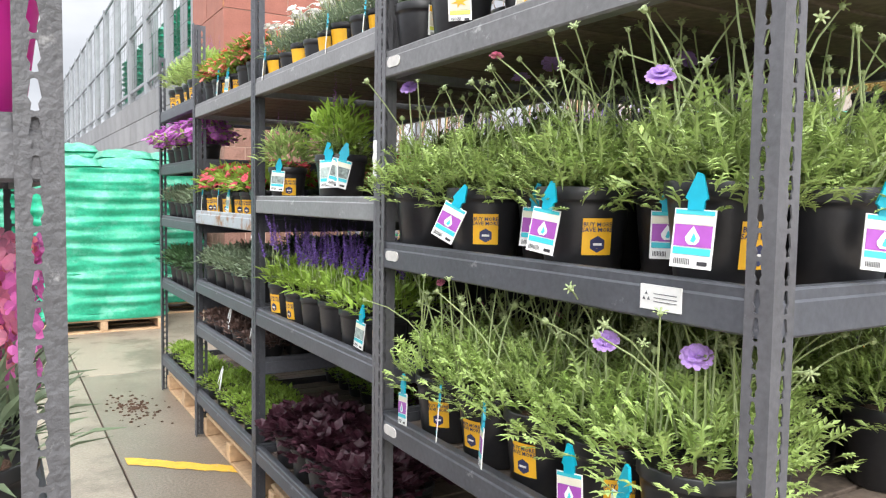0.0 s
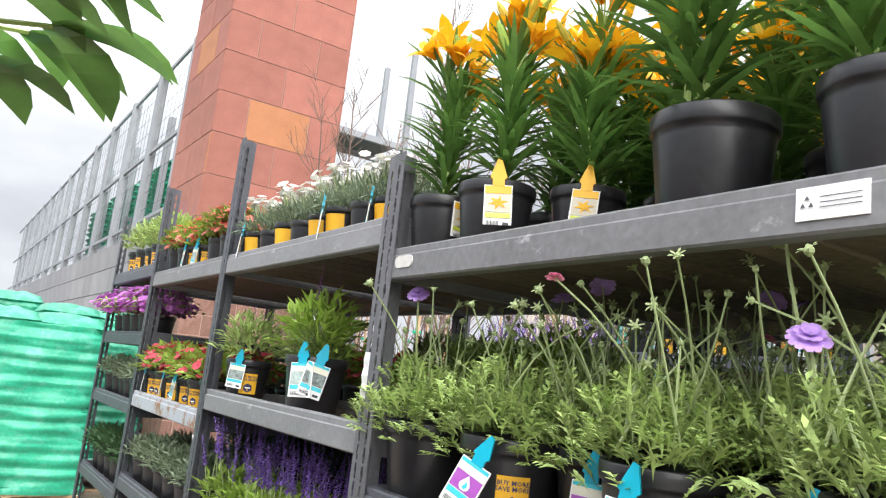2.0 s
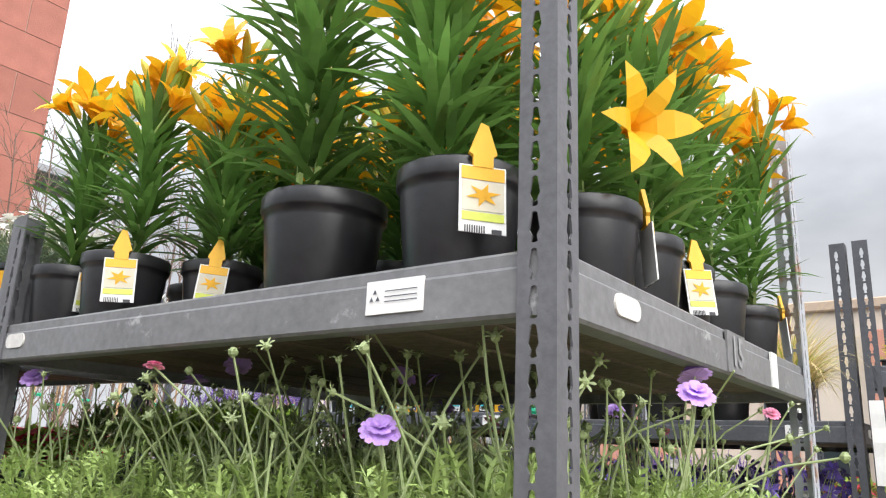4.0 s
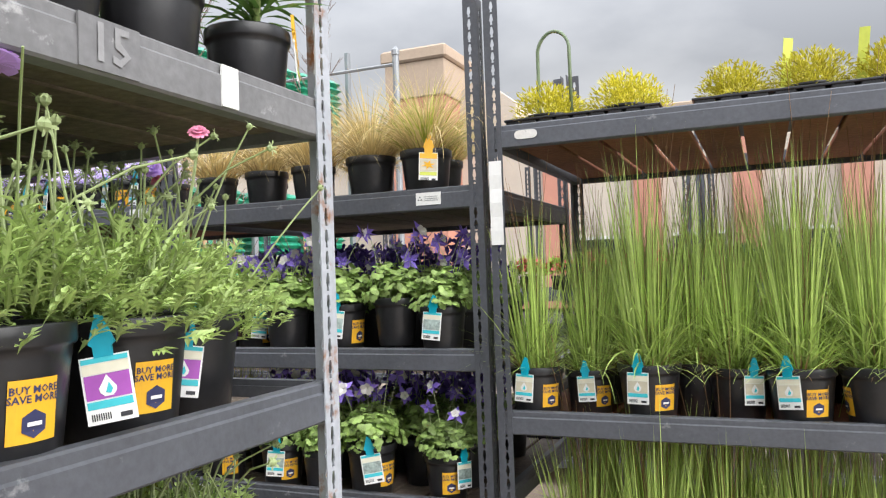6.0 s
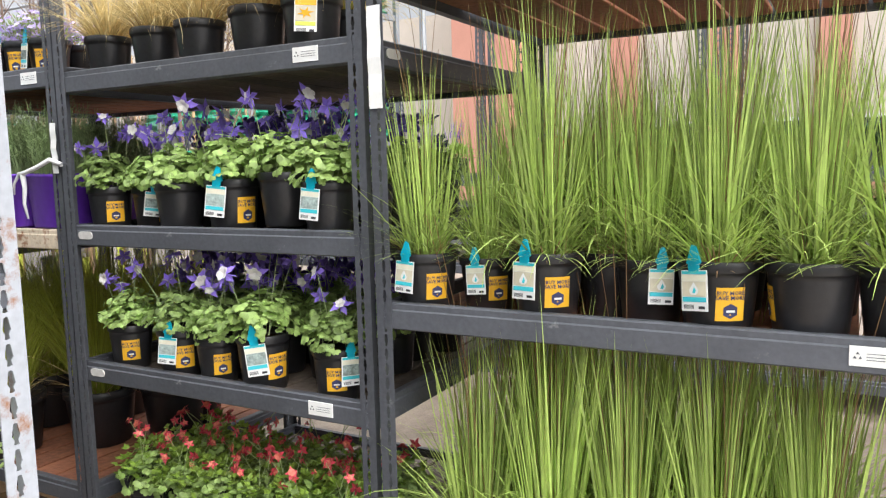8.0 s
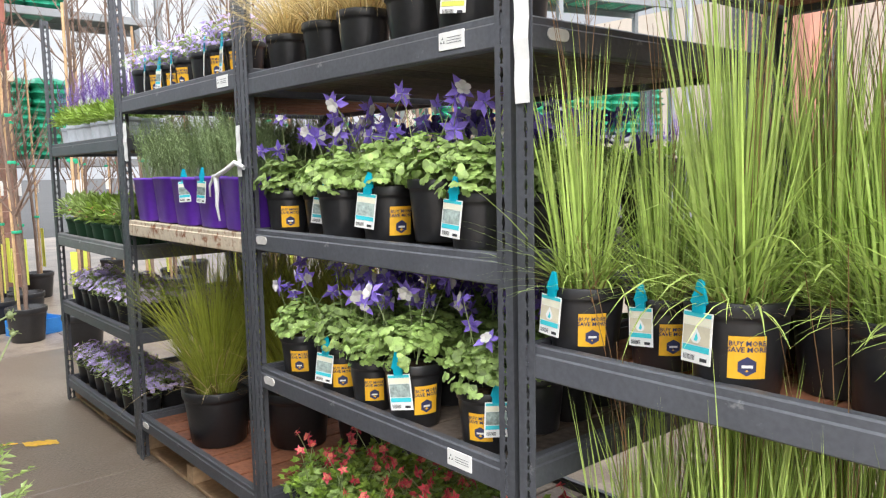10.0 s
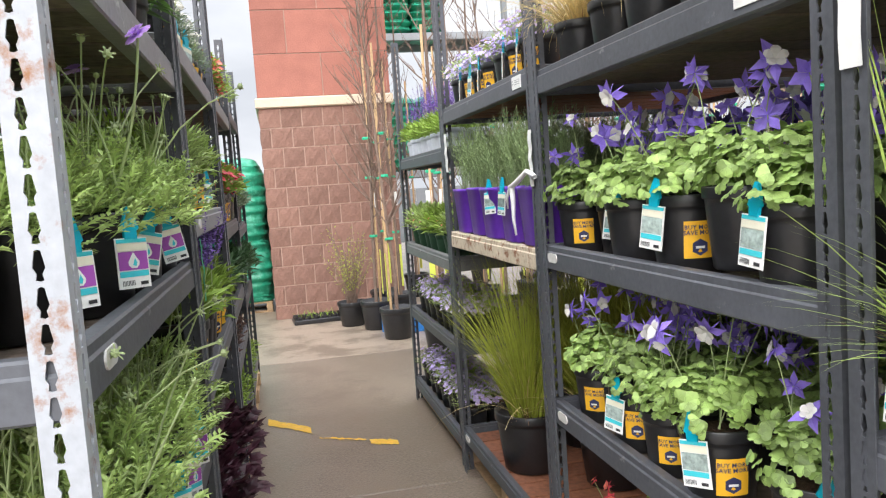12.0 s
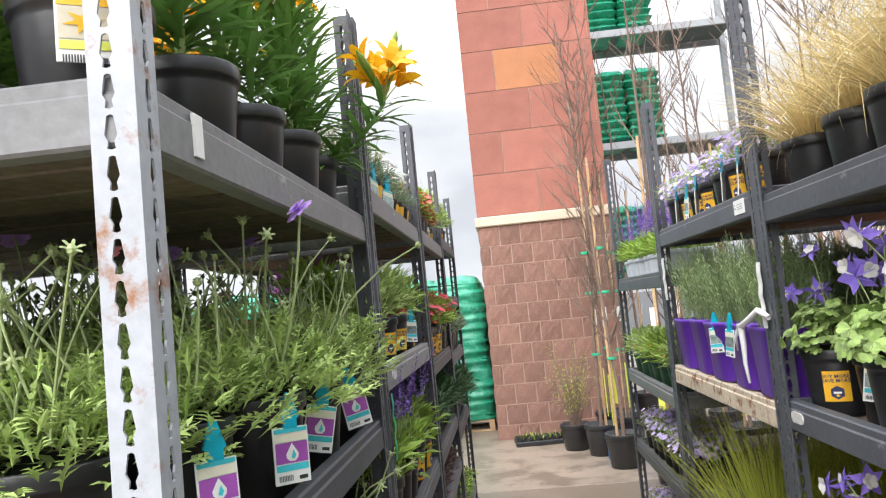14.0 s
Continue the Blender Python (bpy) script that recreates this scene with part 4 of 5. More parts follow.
@kind("green_perennial", "black nursery pot of bushy bright green perennial", r=0.085, h=0.16, variants=3)
def _(pl, r, h, tall):
    flowering(pl, h, "lime_leaf" if tall % 2 else "scab", "plum_fl", 330, 0, 0.13, 0.2, 0.055, 0.016, 0.01)
    b = MB()
    for _ in range(3):
        spike(b, (u(-0.06, 0.06), u(-0.06, 0.06), h + 0.15), jitter(UP, 0.2), 0.11, 0.009, 26)
    part("spike_cluster", b, M["plum_fl"], pl, "dusky plum flower spikes", kind="stuff")


@kind("white_flowers", "small black pot of white flowers on grey-green stalks", r=0.06, h=0.11, variants=3)
def _(pl, r, h, tall):
    flowering(pl, h, "grey_leaf", "white_fl", 220, 30, 0.085, 0.1, 0.05, 0.006, 0.017, 7, 0.07)


@kind("coral_flowers", "black pot of coral and orange flowers over green leaves", r=0.07, h=0.13, variants=3)
def _(pl, r, h, tall):
    flowering(pl, h, "lime_leaf", "coral_fl", 200, 120, 0.11, 0.15, 0.05, 0.02, 0.025, 6)


@kind("red_flowers", "black pot of red flowers over bright green leaves", r=0.08, h=0.14, variants=3)
def _(pl, r, h, tall):
    flowering(pl, h, "lime_leaf", "red_fl", 220, 75, 0.13, 0.15, 0.055, 0.026, 0.025, 6)


@kind("petunia", "dark pot of trailing petunia with magenta flowers", r=0.08, h=0.13, variants=2)
def _(pl, r, h, tall):
    flowering(pl, h, "scab", "petunia_fl", 200, 170, 0.23, 0.17, 0.04, 0.02, 0.03, 5)


@kind("grey_bush", "black pot of silvery grey-green foliage", r=0.08, h=0.13, variants=2)
def _(pl, r, h, tall):
    flowering(pl, h, "grey_leaf", "white_fl", 330, 0, 0.13, 0.13, 0.045, 0.017, 0.01)


@kind("dark_bush", "black pot of dense dark green foliage", r=0.08, h=0.14, variants=3)
def _(pl, r, h, tall):
    flowering(pl, h, "dark_leaf", "white_fl", 300, 0, 0.14, 0.15, 0.05, 0.022, 0.01)


@kind("brown_mat", "low black pot of dusky brown groundcover", r=0.08, h=0.08, variants=2)
def _(pl, r, h, tall):
    flowering(pl, h, "brownleaf", "white_fl", 260, 0, 0.12, 0.06, 0.03, 0.014, 0.01)


@kind("lime_mat", "low black pot of lime green groundcover", r=0.08, h=0.09, variants=2)
def _(pl, r, h, tall):
    flowering(pl, h, "lime_leaf", "white_fl", 330, 0, 0.13, 0.09, 0.03, 0.013, 0.01)


@kind("gold_sedum", "black cell pot of golden yellow stonecrop", r=0.1, h=0.075, variants=3)
def _(pl, r, h, tall):
    f = MB()
    leaves(f, 1300, 0.165, 0.2, h - 0.06, 0.026, 0.0085)
    part("foliage", f, M["gold_leaf"], pl)


@kind("leafy_seedling", "dark green pot of bright leafy perennial tinged with red", r=0.075, h=0.12, pot="pot_green", variants=3)
def _(pl, r, h, tall):
    flowering(pl, h, "lime_leaf" if tall % 3 else "scab", "coral_fl", 170, 6, 0.11, 0.16, 0.06, 0.022, 0.012)


@kind("pink_stock", "pot of pink, wine red and coral stock flowers over grey-green leaves", r=0.08, h=0.14, variants=3)
def _(pl, r, h, tall):
    f = MB()
    leaves(f, 190, 0.12, 0.16, h - 0.04, 0.075, 0.013, 0.5)
    part("foliage", f, M["grey_leaf"], pl)
    tones = ("wine_fl", "magenta_fl", "pink_fl", "coral_pink", "petunia_fl")
    for k in range(4):
        b = MB()
        for _ in range(3):
            az, q = u(0, 6.3), u(0.02, 0.1)
            base = Vector((math.cos(az) * q, math.sin(az) * q, h + u(0.08, 0.13)))
            way = jitter(UP + base * 0.8, 0.2)
            for i in range(13):
                t = i * 2.4
                o = Vector((math.cos(t), math.sin(t), 0.4))
                bloom(b, base + way * (0.012 * i) + o * 0.014, jitter(o, 0.4), 5, u(0.012, 0.019), 0.013, u(0.1, 0.5))
        part("flower_spire", b, M[tones[(k + tall) % 5]], pl, kind="stuff")


def build_plant(name, var, dressed):
    k = KINDS[name]
    pl = thing(name, k["label"], k["cat"])
    r, h = k["r"], k["h"]
    pt = part("pot", square_pot(r, h) if k["pot"] == "pot_purple" else MB().lathe(pot_prof(r, h), 20), M[k["pot"]], pl, smooth=True)
    pt.data.polygons[-1].use_smooth = False
    so = MB()
    n = 14
    so.lathe([(r * 0.93, h * 0.86), (r * 0.6, h * 0.9), (r * 0.25, h * 0.92)], n)
    part("soil", so, M["soil"], pl)
    k["fn"](pl, r, h, var)
    st = dressed
    if st:
        for what, phi, extra in st:
            if what == "s":
                sticker(pl, r, h, phi)
            else:
                hang_tag(pl, r, h, phi, what, extra, yellow=what == "lily", out=0.045 if name == "scabiosa" else 0.007)
    return pl


DRESS = dict(
    plain=[()],
    both=[(("s", 0.42, 0), ("violet", -0.4, 5)), (("violet", -0.25, 8), ("s", 0.5, 0)), (("violet", 0.1, -6), ("s", 0.85, 0)), (("s", 0.15, 0), ("violet", -0.62, -7))],
    tan=[(("s", 0.45, 0), ("tan", -0.6, 3)), (("s", 0.3, 0), ("tan", -0.35, -7)), (("tan", -0.2, 0), ("s", 0.75, 0)), (), (("tan", 0.3, 9), ("s", 0.9, 0))],
    photo=[(("s", 0.0, 0),), (("photo", -0.1, 8), ("s", 0.75, 0)), (("s", 0.35, 0),), (), (("s", 0.2, 0), ("photo", -0.75, -5))],
    lily=[(("lily", 0.3, 2),), (), (("lily", -0.2, -5),), ()],
    stickers=[(("s", 0.0, 0),), (("s", 0.4, 0), ("photo", -0.5, 6)), ()],
)


def put_plant(name, x, y, z, yaw, dress="plain", scale=1.0):
    k = KINDS[name]
    style = R.randrange(len(DRESS[dress]))
    dressed = DRESS[dress][style]
    var = R.randrange(k["n"]) if not dressed else (style + R.randrange(2) * 2) % k["n"]
    key = (var, dress, style)
    m = pose(x, y, z, 0, 0, yaw)
    if key not in k["made"]:
        k["made"][key] = build_plant(name, var, dressed)
        k["made"][key].matrix_basis = m @ Matrix.Diagonal((scale, scale, scale, 1))
        ob = k["made"][key]
    else:
        ob = copy_thing(k["made"][key], m)
        ob.scale = (scale, scale, scale)
    ob["group"] = name.replace("_", " ") + " pots"
    return ob


def fill(rk, s, name, dress="plain", sides="x0", rows=3, pitch=None, gap=0.02, inset=0.03, chance=1.0, spread=0.012, ends=(0.05, 0.05), x_from=0.0, size=1.0):
    """Rows of pots along the sides of a shelf; the outer row is dressed with stickers and cards."""
    w, l, z = rk[3], rk[4], rk[2][s] - 0.032
    x0, y0 = rk[5], rk[6]
    r = KINDS[name]["r"]
    p = pitch or 2 * r + gap
    for side in sides.split():
        n = int((l - ends[0] - ends[1]) / p)
        for row in range(rows):
            for i in range(n):
                if R.random() > chance:
                    continue
                a = ends[0] + (l - ends[0] - ends[1] - n * p) / 2 + (i + 0.5) * p + u(-spread, spread) + (p * 0.25 if row % 2 else 0)
                a = min(max(a, r + 0.012), l - r - 0.012)
                d = inset + x_from + r + row * (2 * r + 0.006) + u(0, spread)
                d = max(d, 0.04 + (0.9 if KINDS[name]["pot"] == "pot_purple" else 0.8) * r)
                if d > w - r - 0.01:
                    continue
                x = d if side == "x0" else w - d
                yaw = (-72 if side == "x0" else 68) + u(-17, 17)
                put_plant(name, x0 + x, y0 + a, z, yaw if row == 0 else u(0, 360), dress if row == 0 else "plain", u(0.94, 1.06) * size)



def stand(rk, shelf, name, yaw, items):
    """Single pots set down one by one: x, y, their cards and stickers, size, lift above the deck."""
    z = rk[2][shelf] - 0.032
    for i, (x, y, cards, size, lift) in enumerate(items):
        ob = build_plant(name, i % KINDS[name]["n"], cards)
        ob.matrix_basis = pose(x, y, z + lift, 0, 0, yaw + u(-3, 3)) @ Matrix.Diagonal((size, size, size, 1))
        ob["group"] = name.replace("_", " ") + " pots"


# ---- what stands on the racks ----
S, V, T, P, Y = "s", "violet", "tan", "photo", "lily"
stand(A[1], 0, "lily", -90, [(1.06, 1.965, [(Y, 1.5, 3)], 1.0, 0), (1.065, 1.77, [(Y, 0.95, -3)], 1.03, 0), (1.17, 1.6, [(Y, 0.8, 4)], 0.95, 0),
                             (1.09, 1.24, [], 1.24, 0), (1.27, 1.1, [], 1.0, 0), (1.068, 0.955, [(Y, 0.95, 0)], 1.08, 0.01)])
stand(A[1], 0, "lily", 0, [(1.225, 0.85, [(Y, 0.75, 0)], 1.02, 0), (1.4, 0.85, [], 0.98, 0), (1.58, 0.86, [(Y, -0.6, -4)], 0.96, 0), (1.775, 0.86, [], 1.0, 0), (2.02, 0.86, [(Y, 0.5, 0)], 0.98, 0)])
stand(A[1], 0, "lily", 90, [(2.03, 1.12, [], 1.0, 0), (2.03, 1.37, [], 0.98, 0), (2.03, 1.62, [], 1.05, 0), (2.02, 1.85, [], 1.0, 0)])
fill(A[1], 0, "lily", "plain", "x0", 3, gap=0.03, x_from=0.26, ends=(0.22, 0.02))
stand(A[1], 1, "scabiosa", -90, [(1.075, 1.945, [], 1.0, 0), (1.078, 1.66, [(S, 0.98, 0), (V, 0.5, 25)], 1.0, 0), (1.17, 1.49, [(V, 0.6, 4), (S, 1.15, 0)], 1.0, 0),
                                 (1.078, 1.29, [(V, 0.33, 9), (S, 1.15, 0)], 1.0, 0), (1.19, 1.12, [(V, 0.5, 0)], 1.0, 0), (1.08, 0.93, [(V, 0.36, 3), (S, 1.25, 0)], 1.04, 0)])
stand(A[1], 1, "scabiosa", 0, [(1.275, 0.86, [(V, -0.5, 6)], 1.0, 0), (1.49, 0.855, [(V, -0.85, -4), (S, -0.1, 0)], 1.0, 0), (1.7, 0.86, [(V, -0.9, -8), (S, -0.2, 0)], 0.98, 0), (1.905, 0.92, [(V, -0.8, 8)], 0.92, 0)])
stand(A[1], 1, "scabiosa", 90, [(1.965, 1.13, [(V, -0.75, 0), (S, -0.25, 0)], 0.96, 0), (2.01, 1.35, [(V, -0.8, 2)], 1.0, 0), (2.02, 1.62, [(V, -1.0, 14)], 1.0, 0), (2.02, 1.9, [(V, -1.0, -10)], 1.0, 0)])
fill(A[1], 1, "scabiosa", "plain", "x0", 3, gap=0.012, x_from=0.24, ends=(0.3, 0.02))
fill(A[1], 2, "scabiosa", "both", "x0", 2, gap=0.012, inset=0.0)
fill(A[1], 2, "scabiosa", "both", "x1", 2, gap=0.012, inset=0.0)
fill(A[1], 3, "leafy_seedling", "plain", "x0 x1", 1, gap=0.12)
fill(A[2], 0, "white_flowers", "photo", "x0 x1", 2, inset=0.01)
stand(A[2], 1, "green_perennial", -90, [(1.08, 3.17, [(P, 0.8, 4), (S, 1.3, 0)], 0.95, 0), (1.09, 2.62, [(P, 0.7, -3), (P, 1.2, 14)], 1.12, 0), (1.2, 2.86, [], 0.85, 0), (1.3, 3.1, [], 0.9, 0)])
fill(A[2], 1, "green_perennial", "stickers", "x1", 2, gap=0.09, inset=-0.01)
fill(A[2], 2, "blue_salvia", "stickers", "x0", 2, gap=0.03, inset=-0.02)
fill(A[2], 2, "blue_salvia", "stickers", "x1", 2, gap=0.06, inset=-0.02, size=1.22)
fill(A[2], 3, "heuchera", "plain", "x0", 2, gap=0.03, inset=0.0)
fill(A[2], 3, "heuchera", "plain", "x1", 2, gap=0.06, inset=0.0, size=1.22)
fill(A[3], 0, "coral_flowers", "stickers", "x0 x1", 2, inset=-0.02)
fill(A[3], 1, "red_flowers", "stickers", "x0", 2, inset=-0.02)
fill(A[3], 1, "red_flowers", "stickers", "x1", 2, gap=0.05, inset=-0.02, size=1.22)
fill(A[3], 2, "grey_bush", "plain", "x0", 2)
fill(A[3], 2, "dark_bush", "plain", "x1", 2)
fill(A[3], 3, "brown_mat", "plain", "x0 x1", 2)
fill(A[3], 4, "lime_mat", "plain", "x0 x1", 2)
fill(A[4], 0, "green_perennial", "stickers", "x0 x1", 1)
fill(A[4], 1, "petunia", "plain", "x0", 1, gap=0.05, inset=-0.06)
fill(A[4], 2, "grey_bush", "plain", "x0", 1)
fill(A[4], 2, "grey_bush", "plain", "x1", 1, gap=0.06, size=1.22)
fill(A[4], 3, "dark_bush", "plain", "x0", 1)
fill(A[4], 3, "dark_bush", "plain", "x1", 1, gap=0.06, size=1.22)
fill(A[4], 4, "lime_mat", "plain", "x0 x1", 1)
stand(B[0], 0, "gold_sedum", -90, [(x, y, [], size, 0.016) for x in (3.335, 3.56) for y, size in ((0.63, 0.8), (0.37, 0.82), (0.04, 0.74), (-0.17, 0.8), (-0.38, 0.76))])
stand(B[0], 1, "tall_grass", -90, [(3.27, 0.685, [(T, -0.14, 3), (S, 0.85, 0)], 0.98, 0), (3.33, 0.52, [(T, 0.0, -4), (S, 0.8, 0)], 0.9, 0), (3.27, 0.325, [(T, -0.15, 0), (S, 0.72, 0)], 1.06, 0),
                                   (3.4, 0.19, [], 1.0, 0), (3.33, 0.07, [(T, 0.5, 3)], 0.97, 0), (3.265, -0.1, [(T, -0.35, -5), (S, 0.5, 0)], 1.04, 0), (3.27, -0.295, [(S, -1.35, 0)], 1.06, 0), (3.27, -0.475, [], 1.03, 0)])
fill(B[0], 1, "tall_grass", "plain", "x0", 3, gap=0.03, x_from=0.28, spread=0.03)
fill(B[0], 2, "tall_grass", "plain", "x0", 4, gap=0.03, inset=0.02, size=1.16)
stand(B[1], 0, "blond_grass", -90, [(3.29, 1.98, [], 1.0, 0), (3.3, 1.75, [], 1.05, 0), (3.28, 1.06, [(Y, 0.5, 3)], 1.15, 0), (3.3, 1.29, [], 1.15, 0), (3.29, 1.53, [], 1.05, 0), (3.52, 1.9, [], 1.0, 0), (3.5, 1.1, [], 1.1, 0), (3.52, 1.42, [], 1.0, 0)])
stand(B[1], 1, "blue_columbine", -90, [(3.283, 2.02, [(S, 1.15, 0)], 1.0, 0), (3.33, 1.845, [(P, 0.85, 8), (S, 1.45, 0)], 0.97, 0), (3.278, 1.655, [], 1.06, 0), (3.278, 1.415, [(P, 0.3, 6), (S, 1.4, 0)], 1.12, 0),
                                       (3.278, 1.195, [], 1.02, 0.035), (3.26, 1.01, [(P, 0.05, 5)], 1.05, 0)])
fill(B[1], 1, "blue_columbine", "plain", "x0", 1, x_from=0.19)
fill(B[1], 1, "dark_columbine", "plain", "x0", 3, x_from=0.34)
stand(B[1], 2, "blue_columbine", -90, [(3.283, 1.96, [(S, 0.8, 0)], 1.0, 0), (3.278, 1.695, [(S, 1.0, 0), (P, 0.4, 5)], 1.04, 0), (3.27, 1.51, [(S, 0.95, 0)], 0.95, 0), (3.273, 1.31, [(P, 0.4, -8), (S, 1.3, 0)], 1.13, 0),
                                       (3.283, 1.02, [(S, 0.55, 0), (P, 1.1, 4)], 1.0, -0.0)])
fill(B[1], 2, "blue_columbine", "plain", "x0", 1, x_from=0.19)
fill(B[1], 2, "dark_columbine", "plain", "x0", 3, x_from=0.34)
fill(B[1], 3, "red_columbine", "stickers", "x0", 3)
fill(B[2], 0, "phlox", "stickers", "x0", 2)
stand(B[2], 1, "lavender", -90, [(3.29, 2.275, [], 0.95, 0.036), (3.295, 2.515, [(P, 0.2, 3)], 0.97, 0.036), (3.29, 2.76, [(P, 0.5, -4)], 0.96, 0.036), (3.3, 3.005, [], 0.97, 0.036), (3.295, 3.25, [], 0.95, 0.036)])
fill(B[2], 1, "lavender", "plain", "x0", 2, gap=0.004, x_from=0.27, spread=0.004)
fill(B[3], 0, "violet_salvia", "plain", "x0", 2)
fill(B[3], 1, "leafy_seedling", "plain", "x0", 2)
fill(B[3], 2, "phlox", "plain", "x0", 2)
fill(B[3], 3, "phlox", "plain", "x0", 2)
fill(B[-1], 1, "pink_stock", "stickers", "x0", 2)
fill(B[-1], 2, "phlox", "stickers", "x0", 2)
fill(B[-1], 0, "red_flowers", "stickers", "x0", 2)
fill(LK, 1, "pink_stock", "plain", "x1", 3, inset=-0.03)
fill(LK, 2, "pink_stock", "plain", "x1", 2)
for x, y, yaw in ((3.36, 2.9, -80), (3.62, 2.62, 10), (3.7, 3.1, 40), (3.85, 2.4, 70), (3.95, 2.9, 0), (3.95, 3.2, 20), (3.95, 2.4, 20)):
    put_plant("olive_grass", x, y, 0.203, yaw, scale=1.12)
pl = min((o for o in bpy.data.objects if o.name.split(".")[0] == "lily"), key=lambda o: (o.matrix_basis.translation.xy - Vector((2.02, 1.82))).length)
tagged(pl, "black pot of yellow lily leaning out over the aisle", "potted plant", "lily pots")
inv = pl.matrix_basis.inverted()
foot, top = Vector((0, 0, 0.14)), inv @ Vector((2.22, 1.94, 2.1))
line = [foot.lerp(top, k / 5) - Vector((0, 0, 0.05)) * math.sin(math.pi * k / 5) for k in range(6)]
part("leaning_stem", MB().tube(line, 0.006, 0.004, 6), M["lilyleaf"], pl)
lv = MB()
for i in range(75):
    q = line[min(4, i // 15)].lerp(line[min(4, i // 15) + 1], i % 15 / 15)
    lv.blade(tuple(q), i * 2.4 + u(-0.3, 0.3), u(1.2, 2.0) - 0.5 * i / 75, u(0.09, 0.15), 0.018, u(0.3, 1.1), 3, belly=1)
part("leaning_foliage", lv, M["lilyleaf"], pl)
st3 = MB()
for j in range(16):
    t2, d2 = stalk(st3, *top, j * 2.4, u(0.1, 0.8), u(0.04, 0.11), 0.0025, 0.2, 4)
    if j % 2:
        one(pl, "bud", ("lily_bud", 0), lily_bud, "yellow_bud", t2, d2, "pointed lily bud", u(0.8, 1.1))
    else:
        one(pl, "flower", "lily_flower", lily_flower, "orange_fl", t2, jitter(d2, 0.3), "orange yellow star-shaped lily flower", u(0.8, 1.05))
part("flower_stem", st3, M["scab"], pl, kind="stuff")


pl = min((o for o in bpy.data.objects if o.name.split(".")[0] == "lily"), key=lambda o: (o.matrix_basis.translation.xy - Vector((1.225, 0.85))).length)
inv = pl.matrix_basis.inverted()
tip = inv @ Vector((1.205, 0.775, 2.05))
part("nodding_stem", MB().tube([(0, 0, 0.3), (tip.x * 0.6, tip.y * 0.6, tip.z + 0.05), tuple(tip)], 0.004, 0.0028, 6), M["scab"], pl)
one(pl, "flower", "lily_flower", lily_flower, "orange_fl", tip, inv.to_3x3() @ Vector((-0.45, -0.85, -0.1)), "orange yellow star-shaped lily flower", 1.25)


def flat_tray(x, y, z, w, d):
    """A shallow ribbed nursery flat."""
    tr = thing("nursery_flat", "shallow black plastic nursery flat under golden stonecrop", "tray", pose(x, y, z), group="nursery flats")
    part("base", MB().box(-d / 2, d / 2, -w / 2, w / 2, 0.0, 0.012), M["pot"], tr)
    for k in range(9):
        part("rib", MB().box(-d / 2 - 0.004, -d / 2 + 0.006, -w / 2 + (k + 0.1) * w / 9, -w / 2 + (k + 0.9) * w / 9, 0.012, 0.055, 0.003), M["pot"], tr)
    part("rim", MB().box(-d / 2 - 0.008, d / 2, -w / 2, w / 2, 0.05, 0.058, 0.002), M["pot"], tr)


for y, w in ((0.5, 0.5), (-0.17, 0.66)):
    flat_tray(3.45, y, 1.924, w, 0.44)


def hoop(x, y, z, yaw):
    n = 14
    pts = [(0.058 * math.cos(math.pi * k / n), 0.0, 0.24 + 0.075 * math.sin(math.pi * k / n) if 0 < k < n else 0.0) for k in range(n + 1)]
    solid("label_hoop", MB().tube(pts, 0.006, 0.006, 6), M["grey_leaf"], "pale green plastic label hoop stuck in a stonecrop pot", "plant label", pose(x, y, z, 0, 0, yaw), smooth=True)


hoop(3.3, 0.595, 1.96, 80)
for y, a in ((-0.1, 20), (-0.3, -15)):
    solid("plant_label", MB().box(-0.014, 0.014, -0.001, 0.001, 0, 0.15), M["lime_print"], "upright lime green plant label in a stonecrop pot", "plant label", pose(3.32, y, 2.0, 0, 6, -90 + a))


def tall_bloom(tip, mat="lavender_fl", label="round lavender pincushion flower", size=1.0, face=(-0.5, -0.4, 0.7)):
    """A long flower stalk that grows from the pincushion pot standing nearest below it."""
    tip = Vector(tip)
    pots = [o for o in bpy.data.objects if o.name.startswith("scabiosa") and 0.2 < tip.z - o.matrix_basis.translation.z < 0.75]
    pl = min(pots, key=lambda o: (o.matrix_basis.translation.xy - tip.xy).length)
    inv = pl.matrix_basis.inverted()
    top = inv @ tip
    foot = Vector((top.x * 0.35, top.y * 0.35, 0.17))
    pts = [foot.lerp(top, k / 5) + Vector((top.x, top.y, 0)) * 0.12 * math.sin(math.pi * k / 5) for k in range(6)]
    part("flower_stalk", MB().tube(pts, 0.003, 0.0022, 5), M["stemg"], pl)
    one(pl, "flower", "tall" + mat, scab_flower, mat, top, inv.to_3x3() @ Vector(face), label, size)


for tip in ((1.02, 1.97, 1.72), (1.02, 1.03, 1.63), (1.02, 1.15, 1.14), (1.02, 0.93, 1.15)):
    tall_bloom(tip)
tall_bloom((2.16, 1.23, 1.735))
tall_bloom((1.346, 0.74, 1.7))
tall_bloom((1.739, 0.74, 1.7), "pink_fl", "small dusky pink bud", 0.6)
tall_bloom((1.02, 1.07, 1.79), "pink_fl", "small dusky pink bud", 0.55)
tall_bloom((1.02, 1.78, 1.19), "pink_fl", "small dusky pink bud", 0.5)


